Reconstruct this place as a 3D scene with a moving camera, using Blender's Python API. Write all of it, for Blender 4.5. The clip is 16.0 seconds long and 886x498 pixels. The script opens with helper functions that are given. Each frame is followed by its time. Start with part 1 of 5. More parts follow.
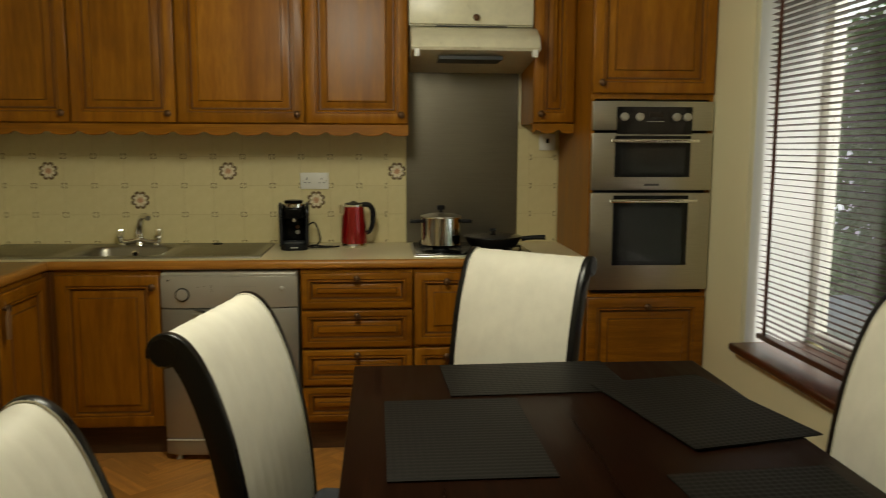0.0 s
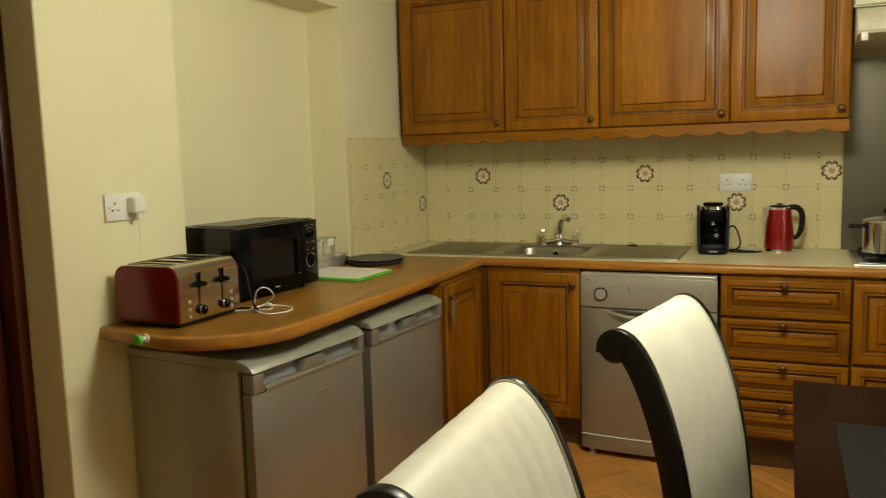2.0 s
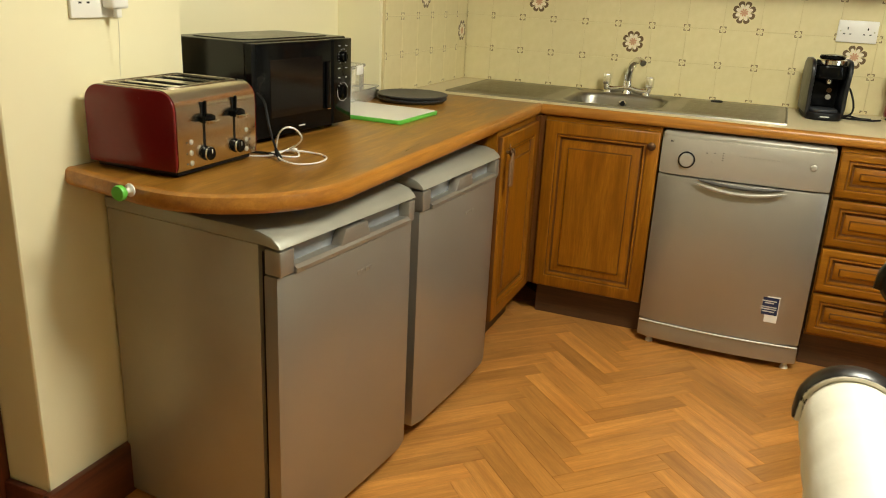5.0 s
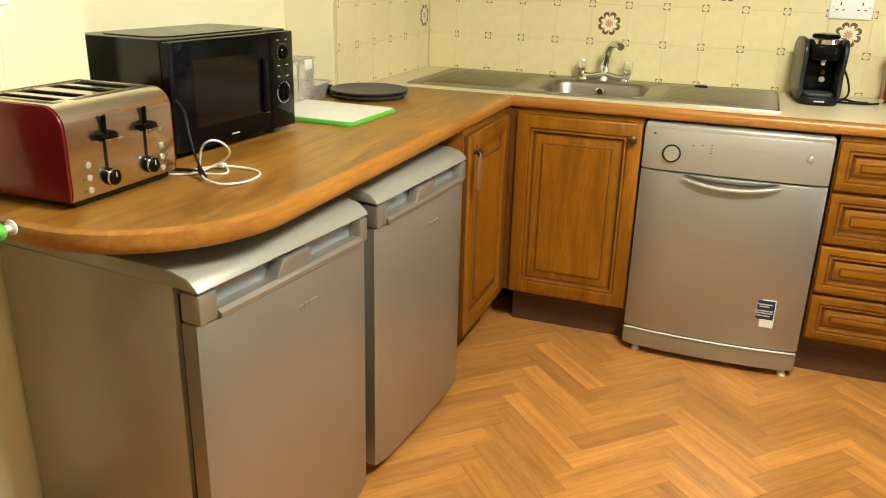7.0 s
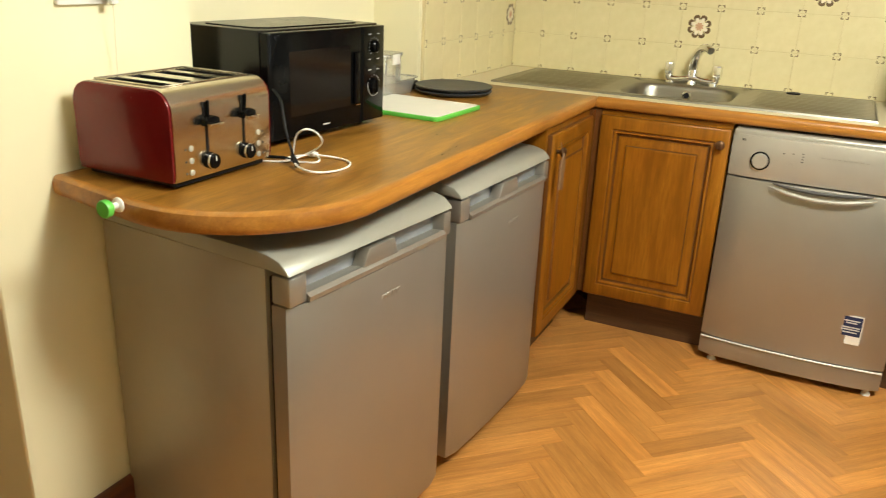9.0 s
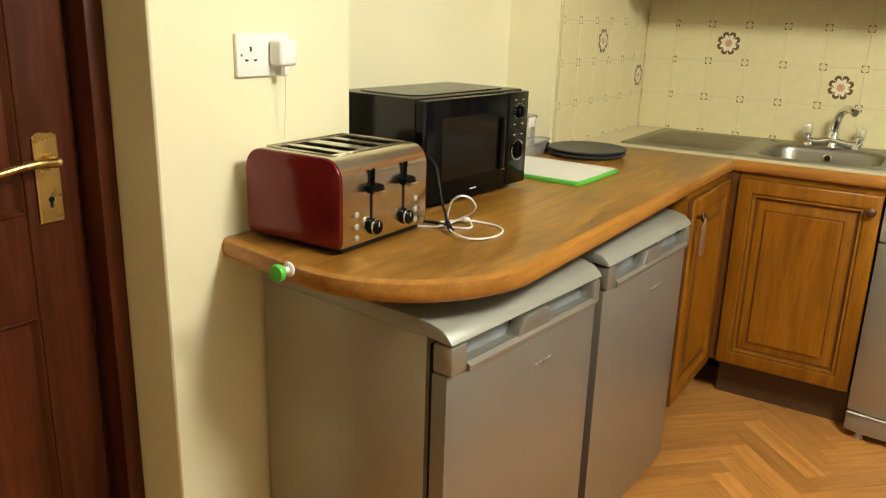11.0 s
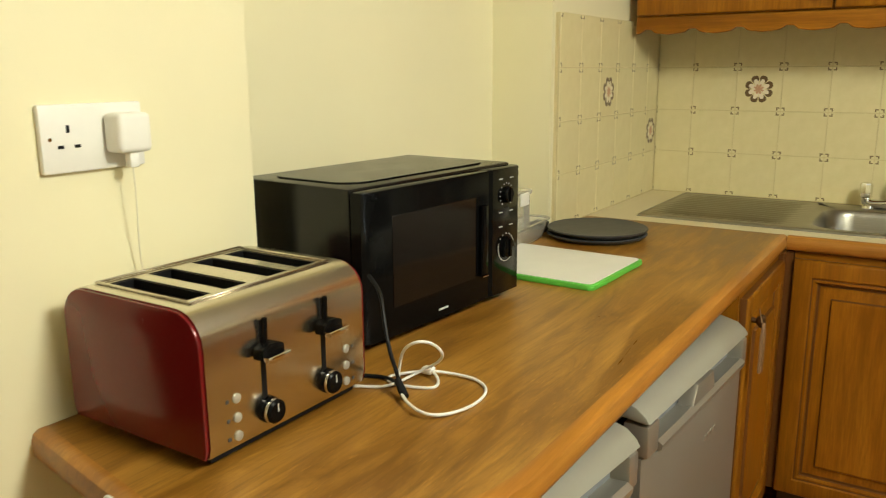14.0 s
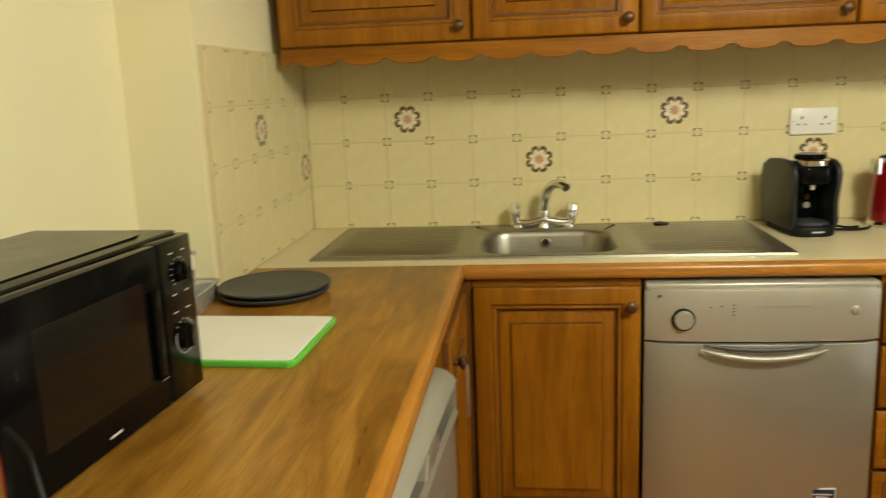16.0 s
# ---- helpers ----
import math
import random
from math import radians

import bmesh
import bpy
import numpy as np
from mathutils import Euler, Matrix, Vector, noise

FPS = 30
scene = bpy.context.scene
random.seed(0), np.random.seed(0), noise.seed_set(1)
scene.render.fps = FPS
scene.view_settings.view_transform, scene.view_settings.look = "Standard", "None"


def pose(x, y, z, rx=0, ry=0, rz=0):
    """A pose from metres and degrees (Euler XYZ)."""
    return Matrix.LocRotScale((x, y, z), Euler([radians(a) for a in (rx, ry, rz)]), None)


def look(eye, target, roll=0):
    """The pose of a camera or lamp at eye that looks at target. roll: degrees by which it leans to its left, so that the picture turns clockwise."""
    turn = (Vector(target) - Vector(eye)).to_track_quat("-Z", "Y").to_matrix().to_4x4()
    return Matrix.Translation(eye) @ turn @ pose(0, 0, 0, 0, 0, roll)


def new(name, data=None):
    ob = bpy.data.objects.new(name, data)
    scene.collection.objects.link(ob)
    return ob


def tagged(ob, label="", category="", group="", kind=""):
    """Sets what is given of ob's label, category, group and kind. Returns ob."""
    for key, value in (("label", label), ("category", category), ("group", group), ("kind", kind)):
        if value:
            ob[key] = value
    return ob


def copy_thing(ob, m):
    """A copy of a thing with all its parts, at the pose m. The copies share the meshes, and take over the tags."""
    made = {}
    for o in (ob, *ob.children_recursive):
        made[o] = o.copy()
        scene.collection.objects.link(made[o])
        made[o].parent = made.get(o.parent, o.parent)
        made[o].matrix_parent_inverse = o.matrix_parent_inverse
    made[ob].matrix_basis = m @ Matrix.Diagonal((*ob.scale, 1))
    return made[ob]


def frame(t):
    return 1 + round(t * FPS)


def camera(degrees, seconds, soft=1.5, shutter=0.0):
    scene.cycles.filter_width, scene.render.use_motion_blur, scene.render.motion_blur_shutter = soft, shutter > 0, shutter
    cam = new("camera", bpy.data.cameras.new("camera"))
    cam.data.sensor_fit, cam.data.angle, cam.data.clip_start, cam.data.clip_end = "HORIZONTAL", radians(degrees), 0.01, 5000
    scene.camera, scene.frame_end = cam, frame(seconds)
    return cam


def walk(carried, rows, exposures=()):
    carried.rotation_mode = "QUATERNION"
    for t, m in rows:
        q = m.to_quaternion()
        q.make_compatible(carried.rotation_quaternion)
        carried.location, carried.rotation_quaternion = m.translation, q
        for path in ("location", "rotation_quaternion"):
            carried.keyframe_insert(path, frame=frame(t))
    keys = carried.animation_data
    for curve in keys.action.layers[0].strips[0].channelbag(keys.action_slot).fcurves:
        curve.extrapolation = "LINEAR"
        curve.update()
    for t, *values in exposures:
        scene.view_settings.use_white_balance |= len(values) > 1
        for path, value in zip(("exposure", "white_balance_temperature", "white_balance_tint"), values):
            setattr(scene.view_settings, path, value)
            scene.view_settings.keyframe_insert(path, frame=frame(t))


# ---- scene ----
cam = camera(58.5, 16.0, soft=1.05, shutter=0.3)
PATH = [
    (0, (0.093, -0.588, 1.416), (0.244, 1.39, 1.161), 0.2),
    (0.5, (0.088, -0.608, 1.414), (-0.066, 1.369, 1.15), -0.6),
    (1, (0.06, -0.614, 1.406), (-0.386, 1.323, 1.183), -1.4),
    (1.5, (0.005, -0.617, 1.408), (-0.623, 1.267, 1.176), -1.5),
    (2, (-0.018, -0.611, 1.411), (-0.816, 1.208, 1.177), -1.6),
    (2.5, (-0.037, -0.588, 1.411), (-0.949, 1.177, 1.173), -0.8),
    (3, (-0.102, -0.543, 1.408), (-1.075, 1.181, 1.12), -0.3),
    (3.5, (-0.243, -0.436, 1.413), (-1.139, 1.324, 1.1), 1.0),
    (4, (-0.37, -0.34, 1.391), (-1.159, 1.447, 0.962), 1.0),
    (4.5, (-0.44, -0.251, 1.356), (-1.142, 1.526, 0.765), 2.8),
    (4.7, (-0.487, -0.197, 1.342), (-1.201, 1.566, 0.725), 3.0),
    (6.8, (-0.592, 0.164, 1.347), (-1.246, 1.932, 0.679), 1.5),
    (7, (-0.586, 0.169, 1.348), (-1.244, 1.934, 0.674), 1.5),
    (7.5, (-0.56, 0.188, 1.35), (-1.147, 1.975, 0.67), 0.7),
    (8, (-0.561, 0.185, 1.348), (-1.118, 1.981, 0.668), 1.0),
    (8.5, (-0.582, 0.162, 1.347), (-1.26, 1.92, 0.677), 1.7),
    (9, (-0.613, 0.141, 1.34), (-1.425, 1.838, 0.661), 2.5),
    (9.5, (-0.633, 0.116, 1.334), (-1.553, 1.755, 0.652), 2.7),
    (10, (-0.653, 0.091, 1.337), (-1.674, 1.674, 0.665), 2.5),
    (10.2, (-0.662, 0.084, 1.344), (-1.714, 1.651, 0.681), 2.8),
    (12.3, (-0.904, 0.261, 1.374), (-1.868, 1.959, 0.943), -0.7),
    (12.5, (-0.923, 0.337, 1.365), (-1.941, 2.004, 0.934), -1.5),
    (13, (-0.968, 0.533, 1.359), (-2.082, 2.137, 0.929), 0.7),
    (13.5, (-0.978, 0.604, 1.353), (-2.117, 2.192, 0.93), 0.1),
    (14, (-1.021, 0.667, 1.358), (-2.076, 2.309, 0.919), -0.4),
    (14.5, (-1.105, 0.732, 1.363), (-2.033, 2.454, 0.946), -2.1),
    (15, (-1.169, 0.773, 1.362), (-1.918, 2.577, 0.933), -1.4),
    (15.5, (-1.188, 0.808, 1.37), (-1.739, 2.679, 0.928), -1.4),
    (16, (-1.195, 0.860, 1.385), (-1.411, 2.810, 0.991), -2.2),
]
walk(cam, [(t, look(eye, target, roll)) for t, eye, target, roll in PATH],
     exposures=[(0.0, -0.94, 6650, 6), (0.5, -0.66, 6750, 5), (1.5, -0.28, 6750, 4), (3.0, -0.26, 6700, 4), (4.0, -0.06, 6600, 7), (4.7, 0.29, 6400, 9), (6.8, 0.95, 6100, 11),
                (10.2, 0.86, 5950, 11), (12.3, 0.36, 6200, 7), (14.5, 0.46, 6300, 6), (15.5, 0.24, 6500, 5), (16.0, 0.36, 6600, 6)])

# ---- light ----
world = bpy.data.worlds.new("sky")
world.use_nodes = True
scene.world = world
sky = world.node_tree.nodes.new("ShaderNodeTexSky")
sky.sky_type = "NISHITA"
sky.sun_disc = False
sky.sun_elevation = radians(32)
sky.sun_rotation = radians(162)
sky.air_density, sky.dust_density, sky.ozone_density = 1.0, 4.0, 1.0
back = world.node_tree.nodes["Background"]
back.inputs["Strength"].default_value = 0.15
world.node_tree.links.new(sky.outputs["Color"], back.inputs["Color"])


def lamp(name, kind, m, energy, color, **more):
    data = bpy.data.lights.new(name, kind)
    data.energy, data.color = energy, color
    if "size" in more:
        data.shape, data.size = "DISK", more["size"]
    if "radius" in more:
        data.shadow_soft_size = more["radius"]
    if "angle" in more:
        data.angle = radians(more["angle"])
    ob = new(name, data)
    ob.matrix_world = m
    return ob


lamp("sun", "SUN", look((2, -6, 4), (0, 0, 0)), 4.0, (1.0, 0.98, 0.95), angle=12)
# the room's ceiling light, over the table; out of view, inferred from the shadows
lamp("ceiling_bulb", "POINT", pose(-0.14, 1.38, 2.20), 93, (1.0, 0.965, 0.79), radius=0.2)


# ---- materials ----
def material(name, rough=0.5, metal=0.0):
    m = bpy.data.materials.new(name)
    m.use_nodes = True
    b = m.node_tree.nodes["Principled BSDF"]
    b.inputs["Roughness"].default_value = rough
    b.inputs["Metallic"].default_value = metal
    return m, m.node_tree.nodes, m.node_tree.links, b


def mapped(nodes, links, scale=(1, 1, 1), by="Object"):
    tc = nodes.new("ShaderNodeTexCoord")
    mp = nodes.new("ShaderNodeMapping")
    mp.inputs["Scale"].default_value = scale
    links.new(tc.outputs[by], mp.inputs["Vector"])
    return mp.outputs["Vector"]


def noise_at(nodes, links, vec, scale, detail=4, rough=0.6, distort=0.0):
    n = nodes.new("ShaderNodeTexNoise")
    n.inputs["Scale"].default_value = scale
    n.inputs["Detail"].default_value = detail
    n.inputs["Roughness"].default_value = rough
    n.inputs["Distortion"].default_value = distort
    if vec is not None:
        links.new(vec, n.inputs["Vector"])
    return n.outputs["Fac"]


def ramp_of(nodes, links, fac, stops):
    r = nodes.new("ShaderNodeValToRGB")
    e = r.color_ramp.elements
    while len(e) < len(stops):
        e.new(0.5)
    for el, (p, c) in zip(e, stops):
        el.position, el.color = p, (*c, 1)
    links.new(fac, r.inputs["Fac"])
    return r.outputs["Color"]


def math_of(nodes, links, op, a, b=None, c=None):
    n = nodes.new("ShaderNodeMath")
    n.operation = op
    for i, v in enumerate((a, b, c)):
        if v is None:
            continue
        if isinstance(v, (int, float)):
            n.inputs[i].default_value = v
        else:
            links.new(v, n.inputs[i])
    return n.outputs[0]


def mixed(nodes, links, fac, a, b, how="MIX"):
    n = nodes.new("ShaderNodeMix")
    n.data_type, n.blend_type = "RGBA", how
    for sock, v in ((n.inputs["Factor"], fac), (n.inputs["A"], a), (n.inputs["B"], b)):
        if isinstance(v, tuple):
            sock.default_value = (*v, 1)
        elif isinstance(v, (int, float)):
            sock.default_value = v
        else:
            links.new(v, sock)
    return n.outputs["Result"]


def bumped(nodes, links, b, fac, strength=0.1, distance=0.002):
    n = nodes.new("ShaderNodeBump")
    n.inputs["Strength"].default_value = strength
    n.inputs["Distance"].default_value = distance
    links.new(fac, n.inputs["Height"])
    links.new(n.outputs["Normal"], b.inputs["Normal"])


def plain(name, color, rough=0.5, metal=0.0, vary=0.08, scale=18, bump=0.0, coat=0.0, spec=0.5):
    """Paint, plastic and metal with faint blotches and a little uneven gloss."""
    m, nodes, links, b = material(name, rough, metal)
    vec = mapped(nodes, links)
    n = noise_at(nodes, links, vec, scale, 5)
    links.new(ramp_of(nodes, links, n, [(0.3, tuple(c * (1 - vary) for c in color)), (0.7, tuple(min(1, c * (1 + vary)) for c in color))]), b.inputs["Base Color"])
    fine = noise_at(nodes, links, vec, scale * 9, 3)
    links.new(math_of(nodes, links, "MULTIPLY_ADD", n, 0.16, max(0.02, rough - 0.08)), b.inputs["Roughness"])
    if bump:
        bumped(nodes, links, b, fine, bump, 0.001)
    b.inputs["Coat Weight"].default_value = coat
    b.inputs["Specular IOR Level"].default_value = spec
    return m


def wood(name, dark, mid, light, axis="z", rough=0.38, coat=0.25, fine=1.0, spread=0.25, spec=0.5, twist=0.9, pores=0.55, relief=0.12):
    """Stained wood: long fibres along one axis, cathedral bands, pores, and a tone of its own for each piece."""
    m, nodes, links, b = material(name, rough)
    tc = nodes.new("ShaderNodeTexCoord")
    info = nodes.new("ShaderNodeObjectInfo")
    add = nodes.new("ShaderNodeVectorMath")
    add.operation = "MULTIPLY_ADD"
    links.new(info.outputs["Random"], add.inputs[0])
    add.inputs[1].default_value = (7.0, 3.0, 5.0)
    links.new(tc.outputs["Object"], add.inputs[2])
    mp = nodes.new("ShaderNodeMapping")
    mp.inputs["Scale"].default_value = {"x": (0.07, 1, 1), "y": (1, 0.07, 1), "z": (1, 1, 0.07)}[axis]
    links.new(add.outputs[0], mp.inputs["Vector"])
    v = mp.outputs["Vector"]
    bands = noise_at(nodes, links, v, 17 * fine, 5, 0.6, twist)
    fibres = noise_at(nodes, links, v, 130 * fine, 5, 0.7)
    streak = math_of(nodes, links, "MULTIPLY_ADD", fibres, 4.0, -1.55)
    streak = math_of(nodes, links, "MINIMUM", math_of(nodes, links, "MAXIMUM", streak, 0.0), 1.0)
    blotch = noise_at(nodes, links, add.outputs[0], 3.5, 3)
    col = ramp_of(nodes, links, bands, [(0.3, dark), (0.5, mid), (0.72, light)])
    col = mixed(nodes, links, math_of(nodes, links, "MULTIPLY", streak, pores), col, tuple(c * 0.55 for c in mid))
    tone = math_of(nodes, links, "MULTIPLY_ADD", info.outputs["Random"], spread, 1 - spread / 2)
    tone = math_of(nodes, links, "MULTIPLY", tone, math_of(nodes, links, "MULTIPLY_ADD", blotch, 0.5, 0.75))
    mul = nodes.new("ShaderNodeVectorMath")
    mul.operation = "SCALE"
    links.new(col, mul.inputs[0])
    links.new(tone, mul.inputs["Scale"])
    links.new(mul.outputs[0], b.inputs["Base Color"])
    links.new(math_of(nodes, links, "MULTIPLY_ADD", bands, 0.22, rough - 0.1), b.inputs["Roughness"])
    b.inputs["Coat Weight"].default_value = coat
    b.inputs["Coat Roughness"].default_value = 0.25
    b.inputs["Specular IOR Level"].default_value = spec
    if relief:
        bumped(nodes, links, b, fibres, relief, 0.0006)
    return m


def laminate_wood(name, dark, mid, light):
    """Printed wood laminate: drifting tone along y, flame figure, fine streaks and short flecks."""
    m, nodes, links, b = material(name, 0.33)
    patch = noise_at(nodes, links, mapped(nodes, links, (1, 0.20, 1)), 17, 5, 0.62, 1.0)
    broad = noise_at(nodes, links, mapped(nodes, links, (1, 0.35, 1)), 3.2, 3)
    flame = nodes.new("ShaderNodeTexWave")
    flame.wave_type, flame.bands_direction = "BANDS", "X"
    for key, value in (("Scale", 9.0), ("Distortion", 9.0), ("Detail", 3.0), ("Detail Scale", 1.3)):
        flame.inputs[key].default_value = value
    links.new(mapped(nodes, links, (1, 0.16, 1)), flame.inputs["Vector"])
    fibre = noise_at(nodes, links, mapped(nodes, links, (1, 0.045, 1)), 190, 5, 0.7)
    fleck = noise_at(nodes, links, mapped(nodes, links, (1, 0.14, 1)), 260, 3, 0.6)
    tone = math_of(nodes, links, "ADD", math_of(nodes, links, "MULTIPLY", patch, 0.75), math_of(nodes, links, "MULTIPLY", broad, 0.25))
    col = ramp_of(nodes, links, tone, [(0.39, dark), (0.5, mid), (0.61, light)])
    col = mixed(nodes, links, math_of(nodes, links, "MULTIPLY", flame.outputs["Fac"], 0.28), col, dark)

    def sharp(v, gain, shift):
        return math_of(nodes, links, "MINIMUM", math_of(nodes, links, "MAXIMUM", math_of(nodes, links, "MULTIPLY_ADD", v, gain, shift), 0.0), 1.0)

    col = mixed(nodes, links, math_of(nodes, links, "MULTIPLY", sharp(fibre, 5.0, -2.4), 0.45), col, tuple(c * 0.6 for c in dark))
    col = mixed(nodes, links, math_of(nodes, links, "MULTIPLY", sharp(fleck, 7.0, -4.2), 0.35), col, tuple(min(1, c * 1.25) for c in light))
    links.new(col, b.inputs["Base Color"])
    links.new(math_of(nodes, links, "MULTIPLY_ADD", patch, 0.2, 0.22), b.inputs["Roughness"])
    b.inputs["Specular IOR Level"].default_value = 0.42
    bumped(nodes, links, b, fibre, 0.06, 0.0005)
    return m


def brushed(name, color, axis="y", rough=0.3, amount=0.5, grain=420, relief=0.06):
    m, nodes, links, b = material(name, rough, 1.0)
    v = mapped(nodes, links, {"x": (0.02, 1, 1), "y": (1, 0.02, 1), "z": (1, 1, 0.02)}[axis])
    n = noise_at(nodes, links, v, grain, 4, 0.7)
    big = noise_at(nodes, links, mapped(nodes, links), 6, 3)
    links.new(ramp_of(nodes, links, n, [(0.25, tuple(c * (1 - 0.4 * amount) for c in color)), (0.75, color)]), b.inputs["Base Color"])
    links.new(math_of(nodes, links, "MULTIPLY_ADD", math_of(nodes, links, "ADD", n, big), 0.2 * amount, rough - 0.06), b.inputs["Roughness"])
    if relief:
        bumped(nodes, links, b, n, relief, 0.0004)
    return m


def tile_material():
    """Cream glazed tile with a little brown bracket printed in each corner."""
    m, nodes, links, b = material("glazed_tile", 0.3)
    tc = nodes.new("ShaderNodeTexCoord")
    sep = nodes.new("ShaderNodeSeparateXYZ")
    links.new(tc.outputs["Object"], sep.inputs[0])
    ax = math_of(nodes, links, "ABSOLUTE", sep.outputs["X"])
    az = math_of(nodes, links, "ABSOLUTE", sep.outputs["Z"])

    def band(v, lo, hi):
        return math_of(nodes, links, "MULTIPLY", math_of(nodes, links, "GREATER_THAN", v, lo), math_of(nodes, links, "LESS_THAN", v, hi))

    mark = math_of(nodes, links, "MAXIMUM",
                   math_of(nodes, links, "MULTIPLY", band(ax, 0.0612, 0.0654), band(az, 0.0612, 0.0716)),
                   math_of(nodes, links, "MULTIPLY", band(az, 0.0612, 0.0654), band(ax, 0.0612, 0.0716)))
    info = nodes.new("ShaderNodeObjectInfo")
    n = noise_at(nodes, links, mapped(nodes, links), 30, 4)
    base = ramp_of(nodes, links, n, [(0.3, (0.69, 0.61, 0.33)), (0.7, (0.74, 0.66, 0.38))])
    base = mixed(nodes, links, math_of(nodes, links, "MULTIPLY", info.outputs["Random"], 0.35), base, (0.66, 0.58, 0.32))
    links.new(mixed(nodes, links, math_of(nodes, links, "MULTIPLY", mark, 0.9), base, (0.15, 0.095, 0.04)), b.inputs["Base Color"])
    bumped(nodes, links, b, noise_at(nodes, links, mapped(nodes, links), 55, 3), 0.08, 0.001)
    return m


def wall_paint(name, color):
    m, nodes, links, b = material(name, 0.6)
    vec = mapped(nodes, links)
    big = noise_at(nodes, links, vec, 1.7, 4)
    fine = noise_at(nodes, links, vec, 260, 4)
    mid = noise_at(nodes, links, vec, 30, 4)
    links.new(ramp_of(nodes, links, big, [(0.3, tuple(c * 0.955 for c in color)), (0.7, color)]), b.inputs["Base Color"])
    bumped(nodes, links, b, math_of(nodes, links, "ADD", fine, mid), 0.16, 0.0012)
    return m


def glass(name, rough=0.0, tint=(1, 1, 1)):
    m, nodes, links, b = material(name, rough)
    b.inputs["Base Color"].default_value = (*tint, 1)
    b.inputs["Transmission Weight"].default_value = 1.0
    b.inputs["IOR"].default_value = 1.45
    return m


def woven(name, a, c):
    m, nodes, links, b = material(name, 0.5)
    b.inputs["Specular IOR Level"].default_value = 0.2
    blotch = noise_at(nodes, links, mapped(nodes, links), 60, 3)
    n = noise_at(nodes, links, mapped(nodes, links, (1, 0.15, 1)), 350, 3)
    links.new(mixed(nodes, links, blotch, a, c), b.inputs["Base Color"])
    bumped(nodes, links, b, n, 0.25, 0.0006)
    return m


CREAM_WALL = wall_paint("cream_wall_paint", (0.80, 0.745, 0.495))
# ceiling greyed below a likely off-white, to lower the bounced light
CEILING = wall_paint("greyed_ceiling_paint", (0.52, 0.50, 0.45))
OAK_Z = wood("stained_oak_upright", (0.200, 0.066, 0.002), (0.290, 0.106, 0.004), (0.40, 0.160, 0.008), "z", 0.36, 0.06, 1.25, 0.22, 0.24, 0.5, 0.5)
OAK_X = wood("stained_oak_across", (0.200, 0.066, 0.002), (0.290, 0.106, 0.004), (0.40, 0.160, 0.008), "x", 0.36, 0.06, 1.25, 0.22, 0.24, 0.5, 0.5)
OAK_Y = wood("stained_oak_along", (0.200, 0.066, 0.002), (0.290, 0.106, 0.004), (0.40, 0.160, 0.008), "y", 0.36, 0.06, 1.25, 0.22, 0.24, 0.5, 0.5)
# dark colour for grooves and corner posts: antique stain with crease shade mixed in
GROOVE = plain("stain_and_crease_shade", (0.115, 0.039, 0.004), 0.45)
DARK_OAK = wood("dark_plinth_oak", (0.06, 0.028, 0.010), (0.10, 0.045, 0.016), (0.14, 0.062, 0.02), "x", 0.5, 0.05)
MAHOGANY = wood("mahogany", (0.034, 0.008, 0.003), (0.072, 0.016, 0.005), (0.12, 0.029, 0.008), "z", 0.32, 0.06, spec=0.25)
MAHOGANY_Y = wood("mahogany_along", (0.050, 0.013, 0.006), (0.10, 0.026, 0.010), (0.16, 0.045, 0.016), "y", 0.32, 0.3)
WALNUT_TOP = laminate_wood("walnut_laminate", (0.185, 0.080, 0.010), (0.305, 0.144, 0.020), (0.42, 0.215, 0.036))
EDGE_Y = wood("oak_edging_along", (0.29, 0.112, 0.014), (0.42, 0.178, 0.024), (0.53, 0.245, 0.040), "y", 0.33, 0.12, 1.6, 0.1, 0.45, 0.6, 0.4)
EDGE_X = wood("oak_edging_across", (0.29, 0.112, 0.014), (0.42, 0.178, 0.024), (0.53, 0.245, 0.040), "x", 0.33, 0.12, 1.6, 0.1, 0.45, 0.6, 0.4)
PLANK = wood("herringbone_plank", (0.44, 0.180, 0.036), (0.59, 0.265, 0.060), (0.70, 0.340, 0.088), "x", 0.32, 0.05, 2.2, 0.40, 0.45, 0.35, 0.42)
PLANK_GAP = plain("plank_joint", (0.24, 0.095, 0.026), 0.7)
ESPRESSO = wood("espresso_tabletop", (0.009, 0.0032, 0.0018), (0.014, 0.0050, 0.0026), (0.020, 0.0075, 0.0036), "y", 0.3, 0.0, 1.0, 0.2, 0.07)
ESPRESSO.node_tree.nodes["Principled BSDF"].inputs["IOR"].default_value = 1.22
BLACK_WOOD = plain("black_lacquered_wood", (0.005, 0.0045, 0.0045), 0.3, 0, 0.2, spec=0.4)
LEATHER = plain("cream_leatherette", (0.83, 0.80, 0.69), 0.48, 0, 0.05, 14, 0.25)
SEAT_GREY = plain("charcoal_cloth", (0.035, 0.037, 0.045), 0.85, 0, 0.2, 60, 0.4)
CREAM_TOP = plain("cream_worktop_laminate", (0.70, 0.62, 0.40), 0.36, 0, 0.06, 160)
SILVER = plain("silver_appliance_paint", (0.39, 0.372, 0.325), 0.40, 0.74, 0.03, 5)
SILVER_DARK = plain("silver_side_panel", (0.42, 0.385, 0.31), 0.45, 0.45, 0.05, 5)
LID = plain("pale_grey_green_plastic", (0.35, 0.345, 0.285), 0.36, 0.25, 0.03, 9)
SILVER_LIGHT = plain("pale_silver_plastic", (0.42, 0.40, 0.34), 0.36, 0.35, 0.03, 9)
